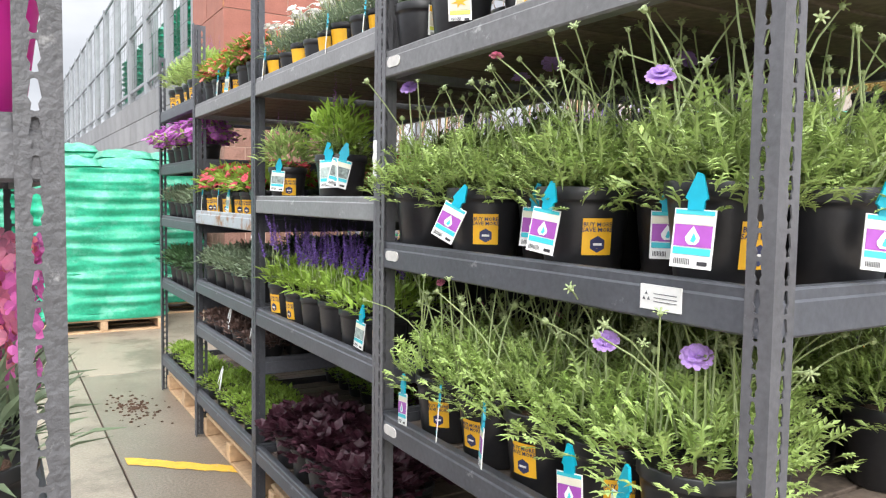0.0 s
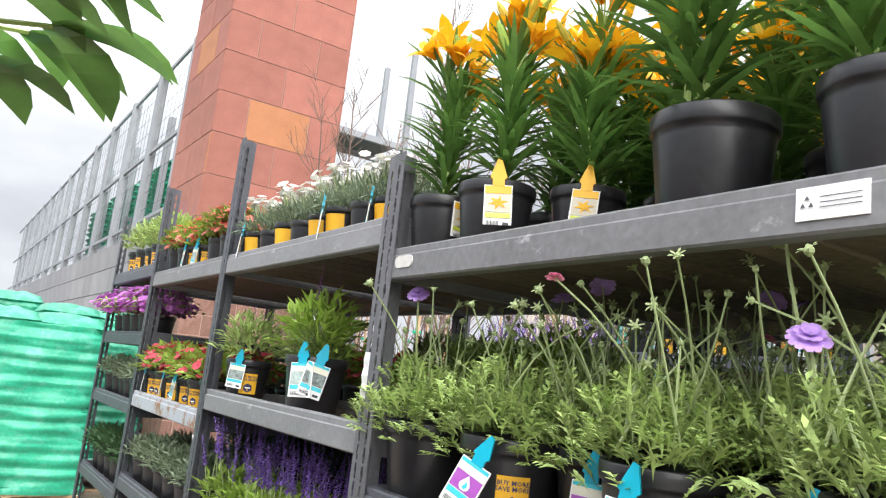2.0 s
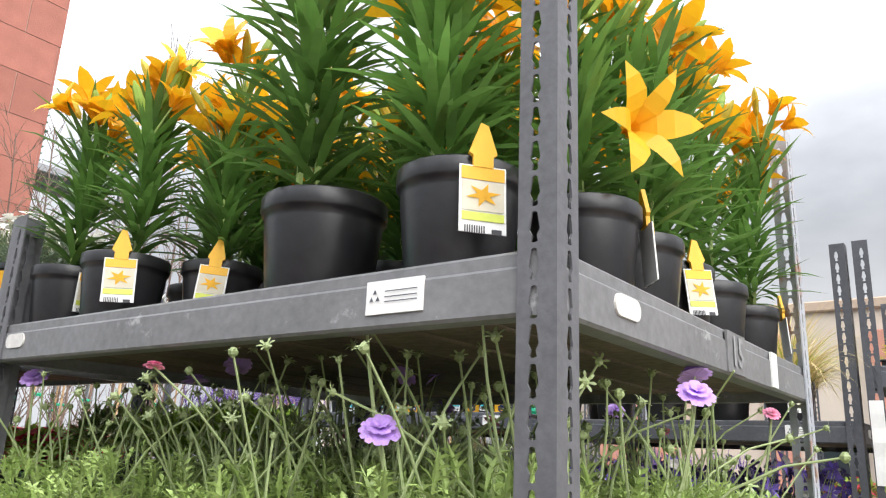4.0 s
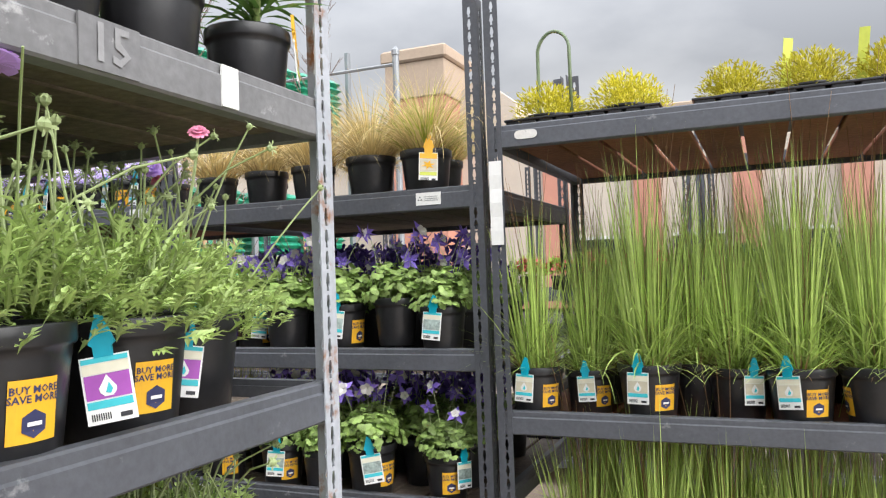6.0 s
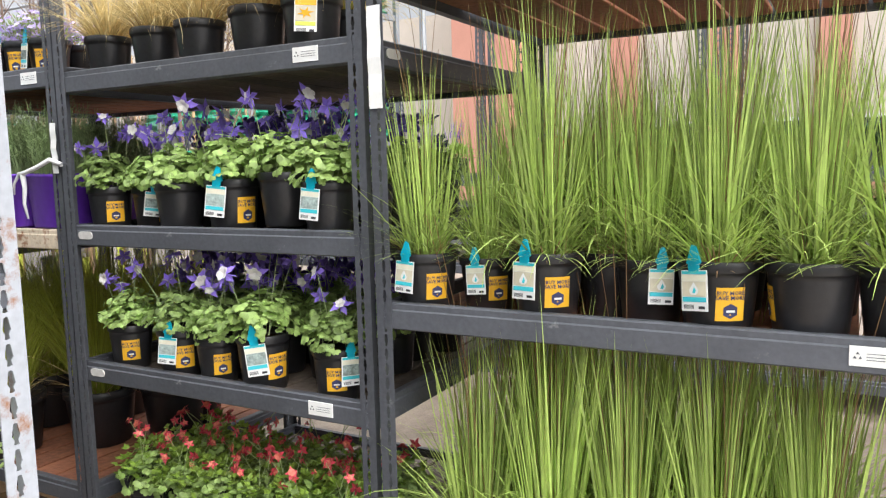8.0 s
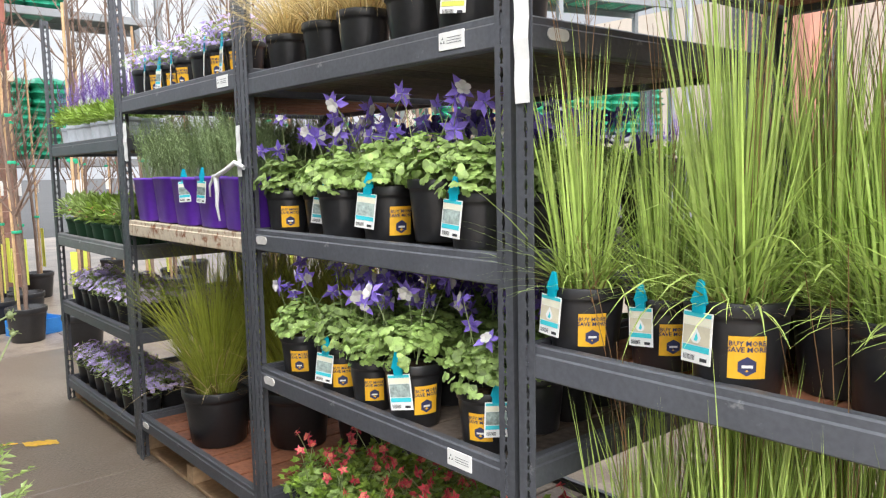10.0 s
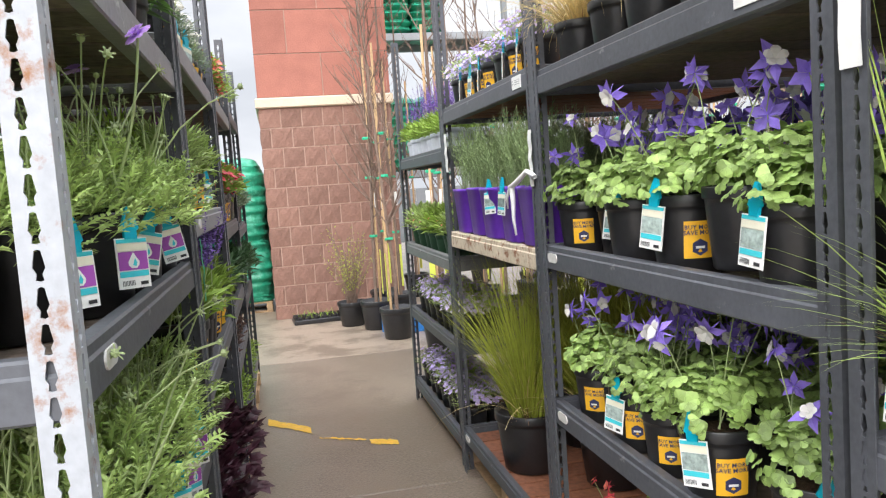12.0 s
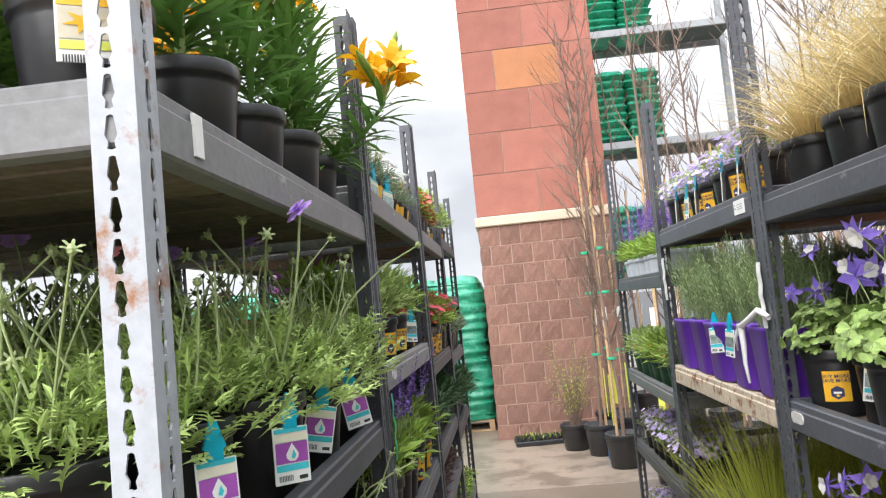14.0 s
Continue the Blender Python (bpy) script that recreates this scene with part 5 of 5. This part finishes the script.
# ---- pallets, bags, trees, fence, buildings ----
def pallet(x, y, yaw, label="pale wooden pallet lying on the concrete", w=1.2, d=1.0):
    pl = thing("pallet", label, "pallet", pose(x, y, 0, 0, 0, yaw), group="pallets")
    for k in range(7):
        part("top_board", MB().box(-w / 2, w / 2, -d / 2 + k * d / 7 + 0.01, -d / 2 + (k + 1) * d / 7 - 0.015, 0.115, 0.135, 0.003), M["pallet"], pl)
    for q in (-1, 0, 1):
        part("stringer", MB().box(q * (w / 2 - 0.04) - 0.035, q * (w / 2 - 0.04) + 0.035, -d / 2, d / 2, 0.02, 0.113, 0.003), M["pallet"], pl)
        part("bottom_board", MB().box(-w / 2, w / 2, q * (d / 2 - 0.06) - 0.05, q * (d / 2 - 0.06) + 0.05, 0.0, 0.018, 0.002), M["pallet"], pl)
    return pl


def bag_mesh(w, d, h, seed):
    """A filled bag: a pillow with a crumpled skin."""
    r = random.Random(seed)
    mb = MB()
    nx, ny = 12, 8
    for sgn in (1, -1):
        vs = []
        for j in range(ny + 1):
            for i in range(nx + 1):
                a, b = 2 * i / nx - 1, 2 * j / ny - 1
                k = (1 - abs(a) ** 4) * (1 - abs(b) ** 4)
                vs.append((a * w / 2 * (1 - 0.04 * abs(b)), b * d / 2 * (1 - 0.04 * abs(a)), sgn * h / 2 * k ** 0.45 + (r.uniform(-0.012, 0.012) if k > 0 else 0)))
        fs = []
        for j in range(ny):
            for i in range(nx):
                q = (j * (nx + 1) + i, j * (nx + 1) + i + 1, (j + 1) * (nx + 1) + i + 1, (j + 1) * (nx + 1) + i)
                fs.append(q if sgn > 0 else q[::-1])
        mb.add(vs, fs)
    return mb


def wrap_film(w, d, H, seed):
    """Stretch film round a stack: a soft-cornered shell with fine level folds and bulges."""
    r = random.Random(seed)
    mb, n, rows = MB(), 56, int(H / 0.022)
    ph = [r.uniform(0, 6.3) for _ in range(6)]
    v = []
    for k in range(rows + 1):
        z = H * k / rows
        fold = 0.014 * math.sin(z * 46) + r.uniform(-0.01, 0.01)
        close = 1 - 0.1 * max(0, z - H + 0.1) / 0.1
        for i in range(n):
            t = 2 * math.pi * i / n
            c, q = math.cos(t), math.sin(t)
            b = 1 / (abs(c) ** 7 + abs(q) ** 7) ** (1 / 7)
            o = fold + 0.02 * math.sin(3 * t + ph[0] + z * 5) + 0.014 * math.sin(7 * t + ph[1] - z * 9) + 0.01 * math.sin(z * 60 + 3 * math.sin(2 * t + ph[2])) + r.uniform(-0.006, 0.006)
            v.append(((w / 2 * b * c + o * c) * close, (d / 2 * b * q + o * q) * close, z))
    f = [(k * n + i, k * n + (i + 1) % n, k * n + n + (i + 1) % n, k * n + n + i) for k in range(rows) for i in range(n)]
    return mb.add(v, f)


def bag_stack(x, y, z, layers, w=1.15, d=0.95, label="tall stack of green plastic garden soil bags on a pallet", yaw=0, wrapped=False):
    st = thing("bag_stack", label, "bag stack", pose(x, y, z, 0, 0, yaw), group="bag stacks")
    for k in range(3):
        if ("bag", k) not in block_cache:
            block_cache["bag", k] = bag_mesh(0.62, 1.0, 0.225, k).mesh("bag", M["green_bag"], True)
    for L in range(layers):
        for i in (-1, 1):
            ob = part("bag", block_cache["bag", R.randrange(3)], None, st)
            ob.matrix_basis = pose(i * w / 4 + u(-0.015, 0.015), u(-0.02, 0.02), 0.075 + L * 0.135, u(-1.5, 1.5), u(-1.5, 1.5), u(-2, 2))
    if wrapped:
        part("stretch_film", wrap_film(w + 0.1, d + 0.1, layers * 0.135 - 0.07, layers), M["green_bag"], st, "glossy green stretch film with level folds", smooth=True)
    return st


pallet(0.95, 8.95, 0)
bag_stack(0.95, 8.95, 0.137, 12, wrapped=True)
pallet(-0.35, 9.3, 2)
bag_stack(-0.35, 9.3, 0.137, 13, wrapped=True)
pallet(-1.7, 9.3, 0)
bag_stack(-1.7, 9.3, 0.137, 12)
pallet(1.63, 9.98, 0)
bag_stack(1.63, 9.98, 0.137, 13, wrapped=True)
pallet(0.6, 11.2, 0)
bag_stack(0.6, 11.2, 0.137, 14, wrapped=True)
for x, y in ((3.79, 4.2), (3.79, 2.95)):
    pallet(x, y, 90, "weathered wooden pallet under a plant rack", w=1.25, d=1.12).scale = (1, 1, 0.9 if y < 3 else 0.85)
for x, y in ((1.57, 2.74), (1.58, 4.0), (1.6, 5.2)):
    pallet(x, y, 90, "weathered wooden pallet under a plant rack", w=1.1, d=1.08)


def sapling(seed, H):
    """A bare young tree tied to a stake in a black tub."""
    r = random.Random(seed)
    tr = thing("sapling", "bare young tree tied to a stake in a black tub", "tree", group="bare saplings")
    part("tub", MB().lathe(pot_prof(0.17, 0.3), 18), M["pot"], tr, smooth=True)
    part("soil", MB().lathe([(0.155, 0.26), (0.08, 0.27)], 14), M["soil"], tr)
    mb, br = MB(), MB()
    p, pts, a = Vector((0, 0, 0.25)), [], Vector((r.uniform(-0.04, 0.04), r.uniform(-0.04, 0.04), 1))
    for k in range(9):
        pts.append(p.copy())
        p = p + Vector((a.x + r.uniform(-0.05, 0.05), a.y + r.uniform(-0.05, 0.05), 1)) * (H / 8)
    mb.tube(pts, 0.019, 0.006, 7)
    part("trunk", mb, M["bark"], tr, smooth=True)
    for k in range(24):
        s = r.uniform(0.25, 0.97)
        q = pts[int(s * 8)].lerp(pts[min(8, int(s * 8) + 1)], s * 8 % 1)
        az, L = r.uniform(0, 6.3), r.uniform(0.35, 1.0) * (1.15 - s * 0.6)
        path, e, lean = [], q.copy(), r.uniform(0.45, 0.9)
        for j in range(6):
            path.append(e.copy())
            e = e + Vector((math.cos(az) * math.sin(lean), math.sin(az) * math.sin(lean), math.cos(lean))) * L / 5
            az += r.uniform(-0.25, 0.25)
            lean -= 0.06
        br.tube(path, 0.0085 * (1.25 - s), 0.0025, 5)
        for _ in range(5):
            i = r.randrange(1, 5)
            e, az2, l2 = path[i], az + r.choice((-1, 1)) * r.uniform(0.5, 1.1), r.uniform(0.08, 0.35)
            w = Vector((math.cos(az2) * 0.6, math.sin(az2) * 0.6, 0.8)) * l2
            br.tube([e, e + w * 0.5 + Vector((0, 0, r.uniform(-0.01, 0.02))), e + w], 0.0034, 0.0016, 4)
            for b in (0.4, 0.7, 1.0):
                br.leaf(e + w * b, jitter(w.normalized(), 0.7), UP, 0.02, 0.009)
    part("branch_crown", br, M["bark"], tr, "thin bare branches with small buds", kind="stuff")
    part("stake", MB().tube([(0.05, 0.02, 0.2), (0.055, 0.02, 1.5), (0.05, 0.03, 2.8)], 0.013, 0.012, 7), M["stake"], tr, "tan wooden stake")
    for z in (0.95, 1.55, 1.95):
        part("tie_tape", MB().lathe([(0.04, z), (0.043, z + 0.012), (0.04, z + 0.025)], 10, 0.025, 0.01, caps=False), M["tape"], tr, "green plastic tie")
    part("hang_label", MB().box(0.06, 0.064, -0.03, 0.03, 1.25, 1.4), M["paper"], tr, "white paper label")
    part("lime_label", MB().box(0.075, 0.079, -0.035, 0.02, 0.36, 0.82), M["tape_yellow"], tr, "lime yellow care label")
    return tr


trees = [sapling(k, h) for k, h in enumerate((3.5, 4.4, 3.1, 4.9))]
spots = [(3.3, 7.6), (3.62, 7.95), (3.42, 7.0), (3.7, 6.3), (3.95, 7.3), (3.5, 8.35), (4.5, 6.9), (5.1, 7.9), (4.9, 6.0), (5.7, 6.8), (5.5, 5.2), (6.2, 8.2), (6.4, 5.9), (6.9, 7.1), (7.3, 5.1), (5.9, 9.3), (7.4, 8.3), (4.4, 8.6),
         (8.1, 6.2), (8.0, 9.4), (8.9, 7.4), (6.9, 10.2), (5.2, 10.4), (9.3, 9.1), (4.75, 5.3), (8.6, 5.0), (5.05, 4.55), (5.6, 4.1), (6.5, 4.7), (4.55, 7.8), (5.4, 8.7), (6.3, 7.4), (7.0, 9.2), (4.1, 9.6), (7.7, 7.1)]
for k, (x, y) in enumerate(spots):
    m = pose(x, y, 0, 0, 0, k * 77)
    if k < 4:
        trees[k].matrix_basis = m
    else:
        copy_thing(trees[k % 4], m)


def shrub(x, y, H, Rr, mat, label):
    sh = thing("shrub", label, "shrub", pose(x, y, 0))
    part("tub", MB().lathe(pot_prof(0.16, 0.26), 18), M["pot"], sh, smooth=True)
    f, b = MB(), MB()
    for _ in range(60):
        az = u(0, 6.3)
        tip, d = stalk(b, u(-0.05, 0.05), u(-0.05, 0.05), 0.22, az, u(0.05, 0.5), H * u(0.5, 1), 0.003, 0.2, 4)
        for k in range(9):
            f.leaf(Vector((0, 0, 0.22)).lerp(tip, 0.3 + k * 0.08), jitter(d, 0.9), UP, 0.035, 0.014)
    part("twig_cluster", b, M["bark"], sh, kind="stuff")
    part("foliage", f, M[mat], sh)


shrub(3.08, 7.95, 0.95, 0.3, "grass_olive", "thin olive green shrub in a black tub beside the pier")
tray = thing("seed_tray", "black plastic cell tray with small green seedlings on the concrete", "tray", pose(2.75, 8.45, 0, 0, 0, 4))
part("rim", MB().box(-0.3, 0.3, -0.16, 0.16, 0.0, 0.05, 0.008), M["pot"], tray)
for i in range(6):
    for j in range(3):
        part("cell", MB().lathe([(0.042, 0.05), (0.045, 0.075), (0.038, 0.075), (0.036, 0.06)], 8, -0.25 + i * 0.1, -0.1 + j * 0.1), M["pot"], tray)
sd = MB()
for _ in range(60):
    sd.blade((u(-0.27, 0.27), u(-0.13, 0.13), 0.06), u(0, 6.3), u(0, 0.8), u(0.03, 0.09), 0.008, 0.6, 3)
part("seedlings", sd, M["lime_leaf"], tray, kind="stuff")


def crate(x, y, yaw):
    c = thing("crate", "low blue plastic crate on the concrete", "crate", pose(x, y, 0, 0, 0, yaw))
    part("floor_panel", MB().box(-0.2, 0.2, -0.15, 0.15, 0.0, 0.015), M["blue"], c)
    for s in (-1, 1):
        part("side_panel", MB().box(-0.2, 0.2, s * 0.145 - 0.006, s * 0.145 + 0.006, 0.016, 0.14, 0.003), M["blue"], c)
        part("end_panel", MB().box(s * 0.194 - 0.006, s * 0.194 + 0.006, -0.138, 0.138, 0.016, 0.14, 0.003), M["blue"], c)


crate(3.55, 7.3, 20)
crate(3.28, 8.15, -12)

# fence with a block wall below it, running back from the pier
wall = thing("wall_yard", "grey block yard wall below the tall fence", "wall", kind="structure")
part("core", MB().box(2.32, 2.5, 10.36, 40, 0, 3.19), M["grey_wall"], wall)
course = MB().box(0, 0.02, 0.006, 0.794, 0.006, 0.394, 0.004).mesh("block", M["grey_wall"])
for c in range(8):
    for k in range(34):
        ob = part("block", course, None, wall)
        ob.matrix_basis = pose(2.302, 10.4 + k * 0.8 + (0.4 if c % 2 else 0), c * 0.398)
fence = thing("fence", "tall galvanised post and mesh fence above the block wall", "fence", kind="structure")
post = MB().box(-0.06, 0.06, -0.1, 0.1, 3.19, 5.85, 0.012).mesh("post", M["post"])
for k in range(13):
    ob = part("post", post, None, fence)
    ob.matrix_basis = pose(2.4, 10.7 + k * 1.9, 0)
for z in (3.4, 4.5, 5.75):
    part("rail", MB().box(2.36, 2.4, 10.4, 36, z, z + 0.06, 0.006), M["post"], fence)
wires = MB()
for k in range(96):
    y = 10.5 + k * 0.25
    wires.box(2.398, 2.402, y, y + 0.005, 3.3, 5.8)
for k in range(9):
    wires.box(2.398, 2.402, 10.4, 35, 3.35 + k * 0.27, 3.355 + k * 0.27)
part("wire_mesh", wires, M["mesh_dark"], fence, "dark wire mesh", kind="stuff")


def storage(x, y, yaw, bays, z_levels, label, across=(0.72, 1.98)):
    """High steel pallet racking that carries green bag stacks."""
    st = thing("storage_rack", label, "pallet rack", pose(x, y, 0, 0, 0, yaw))
    top = z_levels[-1] + 1.9
    for k in range(bays + 1):
        for d in (0, 1.1):
            part("post", MB().box(k * 2.7 - 0.05, k * 2.7 + 0.05, d - 0.05, d + 0.05, 0, top, 0.006), M["post"], st)
    for z in z_levels:
        for d in (0, 1.1):
            part("beam", MB().box(0.05, bays * 2.7 - 0.05, d - 0.03, d + 0.03, z - 0.12, z, 0.006), M["post"], st)
        part("wire_deck", MB().box(0.06, bays * 2.7 - 0.06, 0.04, 1.06, z - 0.02, z - 0.005), M["mesh_dark"], st)
    mm = pose(x, y, 0, 0, 0, yaw)
    for k in range(bays):
        for z in z_levels:
            for q in across:
                c = mm @ Vector((k * 2.7 + q, 0.55, z))
                bag_stack(c.x, c.y, c.z, 9, label="stack of green bags on high pallet racking", yaw=yaw)


storage(4.15, 12.6, 0, 1, [1.7, 4.0, 5.9], "tall galvanised pallet racking loaded with green bags behind the pier", (0.72,))
storage(10.2, 9.6, -14, 2, [2.0, 4.6], "tall galvanised pallet racking loaded with green bags beyond the racks")

storage(4.0, 13.9, 90, 3, [3.7], "galvanised pallet racking of green bags behind the yard wall")

link = thing("yard_fence", "galvanised chain fence posts and rails at the yard edge", "fence", kind="structure")
for k in range(4):
    part("post", MB().lathe([(0.04, 0), (0.04, 4.15), (0.05, 4.16), (0.05, 4.22), (0.02, 4.26)], 10, 9.0, 3.96 + k * 2.6), M["post"], link)
for z in (0.4, 4.05):
    part("rail", MB().tube([(9.0, 3.96, z), (9.0, 11.8, z)], 0.02, 0.02, 6), M["post"], link)

# store building beyond the yard
store = thing("store_building", "beige and terracotta store building with a corner tower", "building")
part("wall", MB().box(31, 60, -40, 9.2, 0, 7.4), M["stucco"], store, "beige stucco wall")
part("parapet", MB().box(30.8, 60, -40, 9.2, 7.4, 7.8, 0.05), M["cornice"], store)
gb = MB().add([(31, 9.2, 0), (31, 12.2, 0), (31, 12.2, 9.0), (31, 10.8, 9.9), (31, 9.2, 8.6), (60, 9.2, 0), (60, 12.2, 0), (60, 12.2, 9.0), (60, 10.8, 9.9), (60, 9.2, 8.6)],
              [(4, 3, 2, 1, 0), (5, 6, 7, 8, 9), (0, 1, 6, 5), (1, 2, 7, 6), (2, 3, 8, 7), (3, 4, 9, 8), (4, 0, 5, 9)])
part("gable", gb, M["stucco"], store, "pale gabled end")
part("long_wall", MB().box(33, 60, 12.2, 40, 0, 8.4), M["stucco"], store)
tower = part("tower", MB().box(29.2, 31.8, 11.7, 14.2, 0, 8.9), M["stucco_pink"], store, "terracotta tower")
part("tower_top", MB().box(29.1, 31.9, 11.6, 14.3, 8.9, 10.4, 0.03), M["cornice"], tower)
part("tower_cap", MB().box(28.95, 32.05, 11.45, 14.45, 10.4, 10.95, 0.08), M["cornice"], tower, "tan moulded cap")
for k in range(10):
    y = 7.6 - k * 3.6
    pn = part("pilaster", MB().box(30.7, 30.98, y - 0.5, y + 0.5, 0, 6.6, 0.03), M["stucco_pink"], store, "terracotta pilaster")
    w = part("window", MB().box(30.9, 30.99, y - 2.7, y - 0.9, 1.0, 2.7), M["glass_dark"], store, "dark shop window")
    part("window_frame", MB().box(30.86, 30.95, y - 2.76, y - 0.84, 2.7, 2.82), M["paper"], w)
part("base_band", MB().box(30.72, 30.99, -40, 9.2, 0, 0.9, 0.03), M["stucco_pink"], store)

C = {}
for k, y in enumerate((-2.4, -1.0, 0.4, 1.8, 3.2)):
    C[k] = rack(6.0, 7.15, y, y + 1.36, [1.35, 0.75, 0.2], "dark grey steel garden rack of plants seen beyond the aisle")
    fill(C[k], 0, ("dark_bush", "dark_bush", "red_flowers", "blue_salvia", "green_perennial")[k], "plain", "x0", 1, gap=0.06)

# paper strips, ties and signs on the racks
def strip(x, y, z0, z1, w, yaw, mat="paper", label="white paper strip taped to a rack post", name="paper_strip"):
    n = 6
    v = [(a, -0.002 - 0.004 * math.sin(3.1 * k / n) * (k % 2), z0 + (z1 - z0) * k / n) for k in range(n + 1) for a in (-w / 2, w / 2)]
    v2 = [(a, b + 0.0015, c) for a, b, c in v]
    o = len(v)
    f = [(2 * k, 2 * k + 1, 2 * k + 3, 2 * k + 2) for k in range(n)] + [(o + 2 * k + 2, o + 2 * k + 3, o + 2 * k + 1, o + 2 * k) for k in range(n)]
    return solid(name, MB().add(v + v2, f), M[mat], label, "paper label", pose(x, y, 0, 0, 0, yaw))


strip(3.161, 0.765, 1.57, 1.84, 0.042, -90)
strip(0.979, 2.095, 1.47, 1.58, 0.03, -90)
strip(3.173, 2.16, 1.42, 1.6, 0.03, -90)
strip(3.174, 3.36, 1.5, 1.68, 0.045, -90, label="white paper tag hanging from a shelf beam")
strip(1.005, 3.41, 1.16, 1.3, 0.06, -90, label="white paper tag hanging from a shelf beam")
strip(2.142, 2.11, 1.16, 1.34, 0.022, 90, "tape", "bright green plastic tape tied on a rack post", "plastic_tape")
end = A[1][1][0, "y0"]
sign = plate(end, 0.62, -0.037, w=0.1, h=0.068, mat="steel_light", name="number_sign")
tv, tf = text_data("15", 0.07)
part("lettering", MB().add([(x + 0.62, -0.005, y - 0.037) for x, y, _ in tv], tf), M["grey_wall"], sign)
plate(end, 0.86, -0.037, w=0.04, h=0.066, mat="paper", name="paper_slip")
rb = MB()
rb.tube([(3.168, 2.12, 1.45), (3.158, 2.17, 1.47), (3.155, 2.24, 1.445), (3.158, 2.32, 1.425), (3.16, 2.36, 1.42)], 0.008, 0.01, 6)
rb.tube([(3.16, 2.34, 1.425), (3.158, 2.33, 1.37), (3.161, 2.345, 1.31), (3.162, 2.33, 1.255)], 0.011, 0.004, 6)
rb.tube([(3.16, 2.36, 1.42), (3.156, 2.39, 1.385), (3.16, 2.4, 1.345)], 0.007, 0.003, 6)
solid("plastic_strip", rb, M["tie"], "crumpled white plastic strip tied to a rack post", "plastic strip", smooth=True)

# pink pot with broad leaves on the end rack
pk = thing("pink_planter", "hot pink planter with broad dark green serrated leaves", "potted plant", pose(-0.045, 1.155, 1.497) @ Matrix.Diagonal((1.13, 1.13, 1.13, 1)))
part("pot", MB().lathe([(0.075, 0), (0.08, 0.004), (0.1, 0.15), (0.1, 0.165), (0.094, 0.165), (0.09, 0.14)], 28), M["pot_pink"], pk, smooth=True)
part("soil", MB().lathe([(0.09, 0.14), (0.05, 0.15)], 14), M["soil"], pk)
lv, st2 = MB(), MB()
for k in range(26):
    az = k * 2.4
    tip, d = stalk(st2, 0, 0, 0.14, az, u(0.2, 0.8), u(0.1, 0.26), 0.003, 0.7, 4)
    for q in (-0.5, 0, 0.5):
        lv.blade(tuple(tip), az + q, 1.3 + u(-0.2, 0.4), u(0.09, 0.14), 0.045, 1.2, 5, belly=1)
part("foliage", lv, M["lilyleaf"], pk)
part("stem_cluster", st2, M["scab"], pk, kind="stuff")
plate(A[1][1][0, "x1"], 0.12, -0.034, w=0.026, h=0.052, mat="paper", name="sticker")


def handle(x, y, z):
    """A white wire handle of a nursery flat."""
    pts = [(x + 0.02 * math.sin(k * 0.5), y + 0.05 * math.cos(math.pi * k / 8), z + 0.12 * math.sin(math.pi * k / 8)) for k in range(9)]
    solid("flat_handle", MB().tube(pts, 0.004, 0.004, 6), M["tie"], "white plastic handle of a nursery flat", "handle", smooth=True)


for x, y, z in ((1.06, 4.05, 0.72), (1.06, 3.62, 0.72), (1.05, 4.2, 0.36)):
    handle(x, y, z)
spill = MB()
rs = random.Random(8)
for _ in range(160):
    a, d = rs.uniform(0, 6.3), abs(rs.gauss(0, 0.13))
    x, y, k = 0.78 + d * math.cos(a) * 0.8, 5.35 + d * math.sin(a) * 1.6, rs.uniform(0.004, 0.014)
    spill.lathe([(k, 0.001), (k * 0.8, k * 0.5), (k * 0.2, k * 0.8)], 5, x, y)
solid("soil_spill", spill, M["soil"], "scattered dark potting soil on the concrete", "soil", kind="stuff")
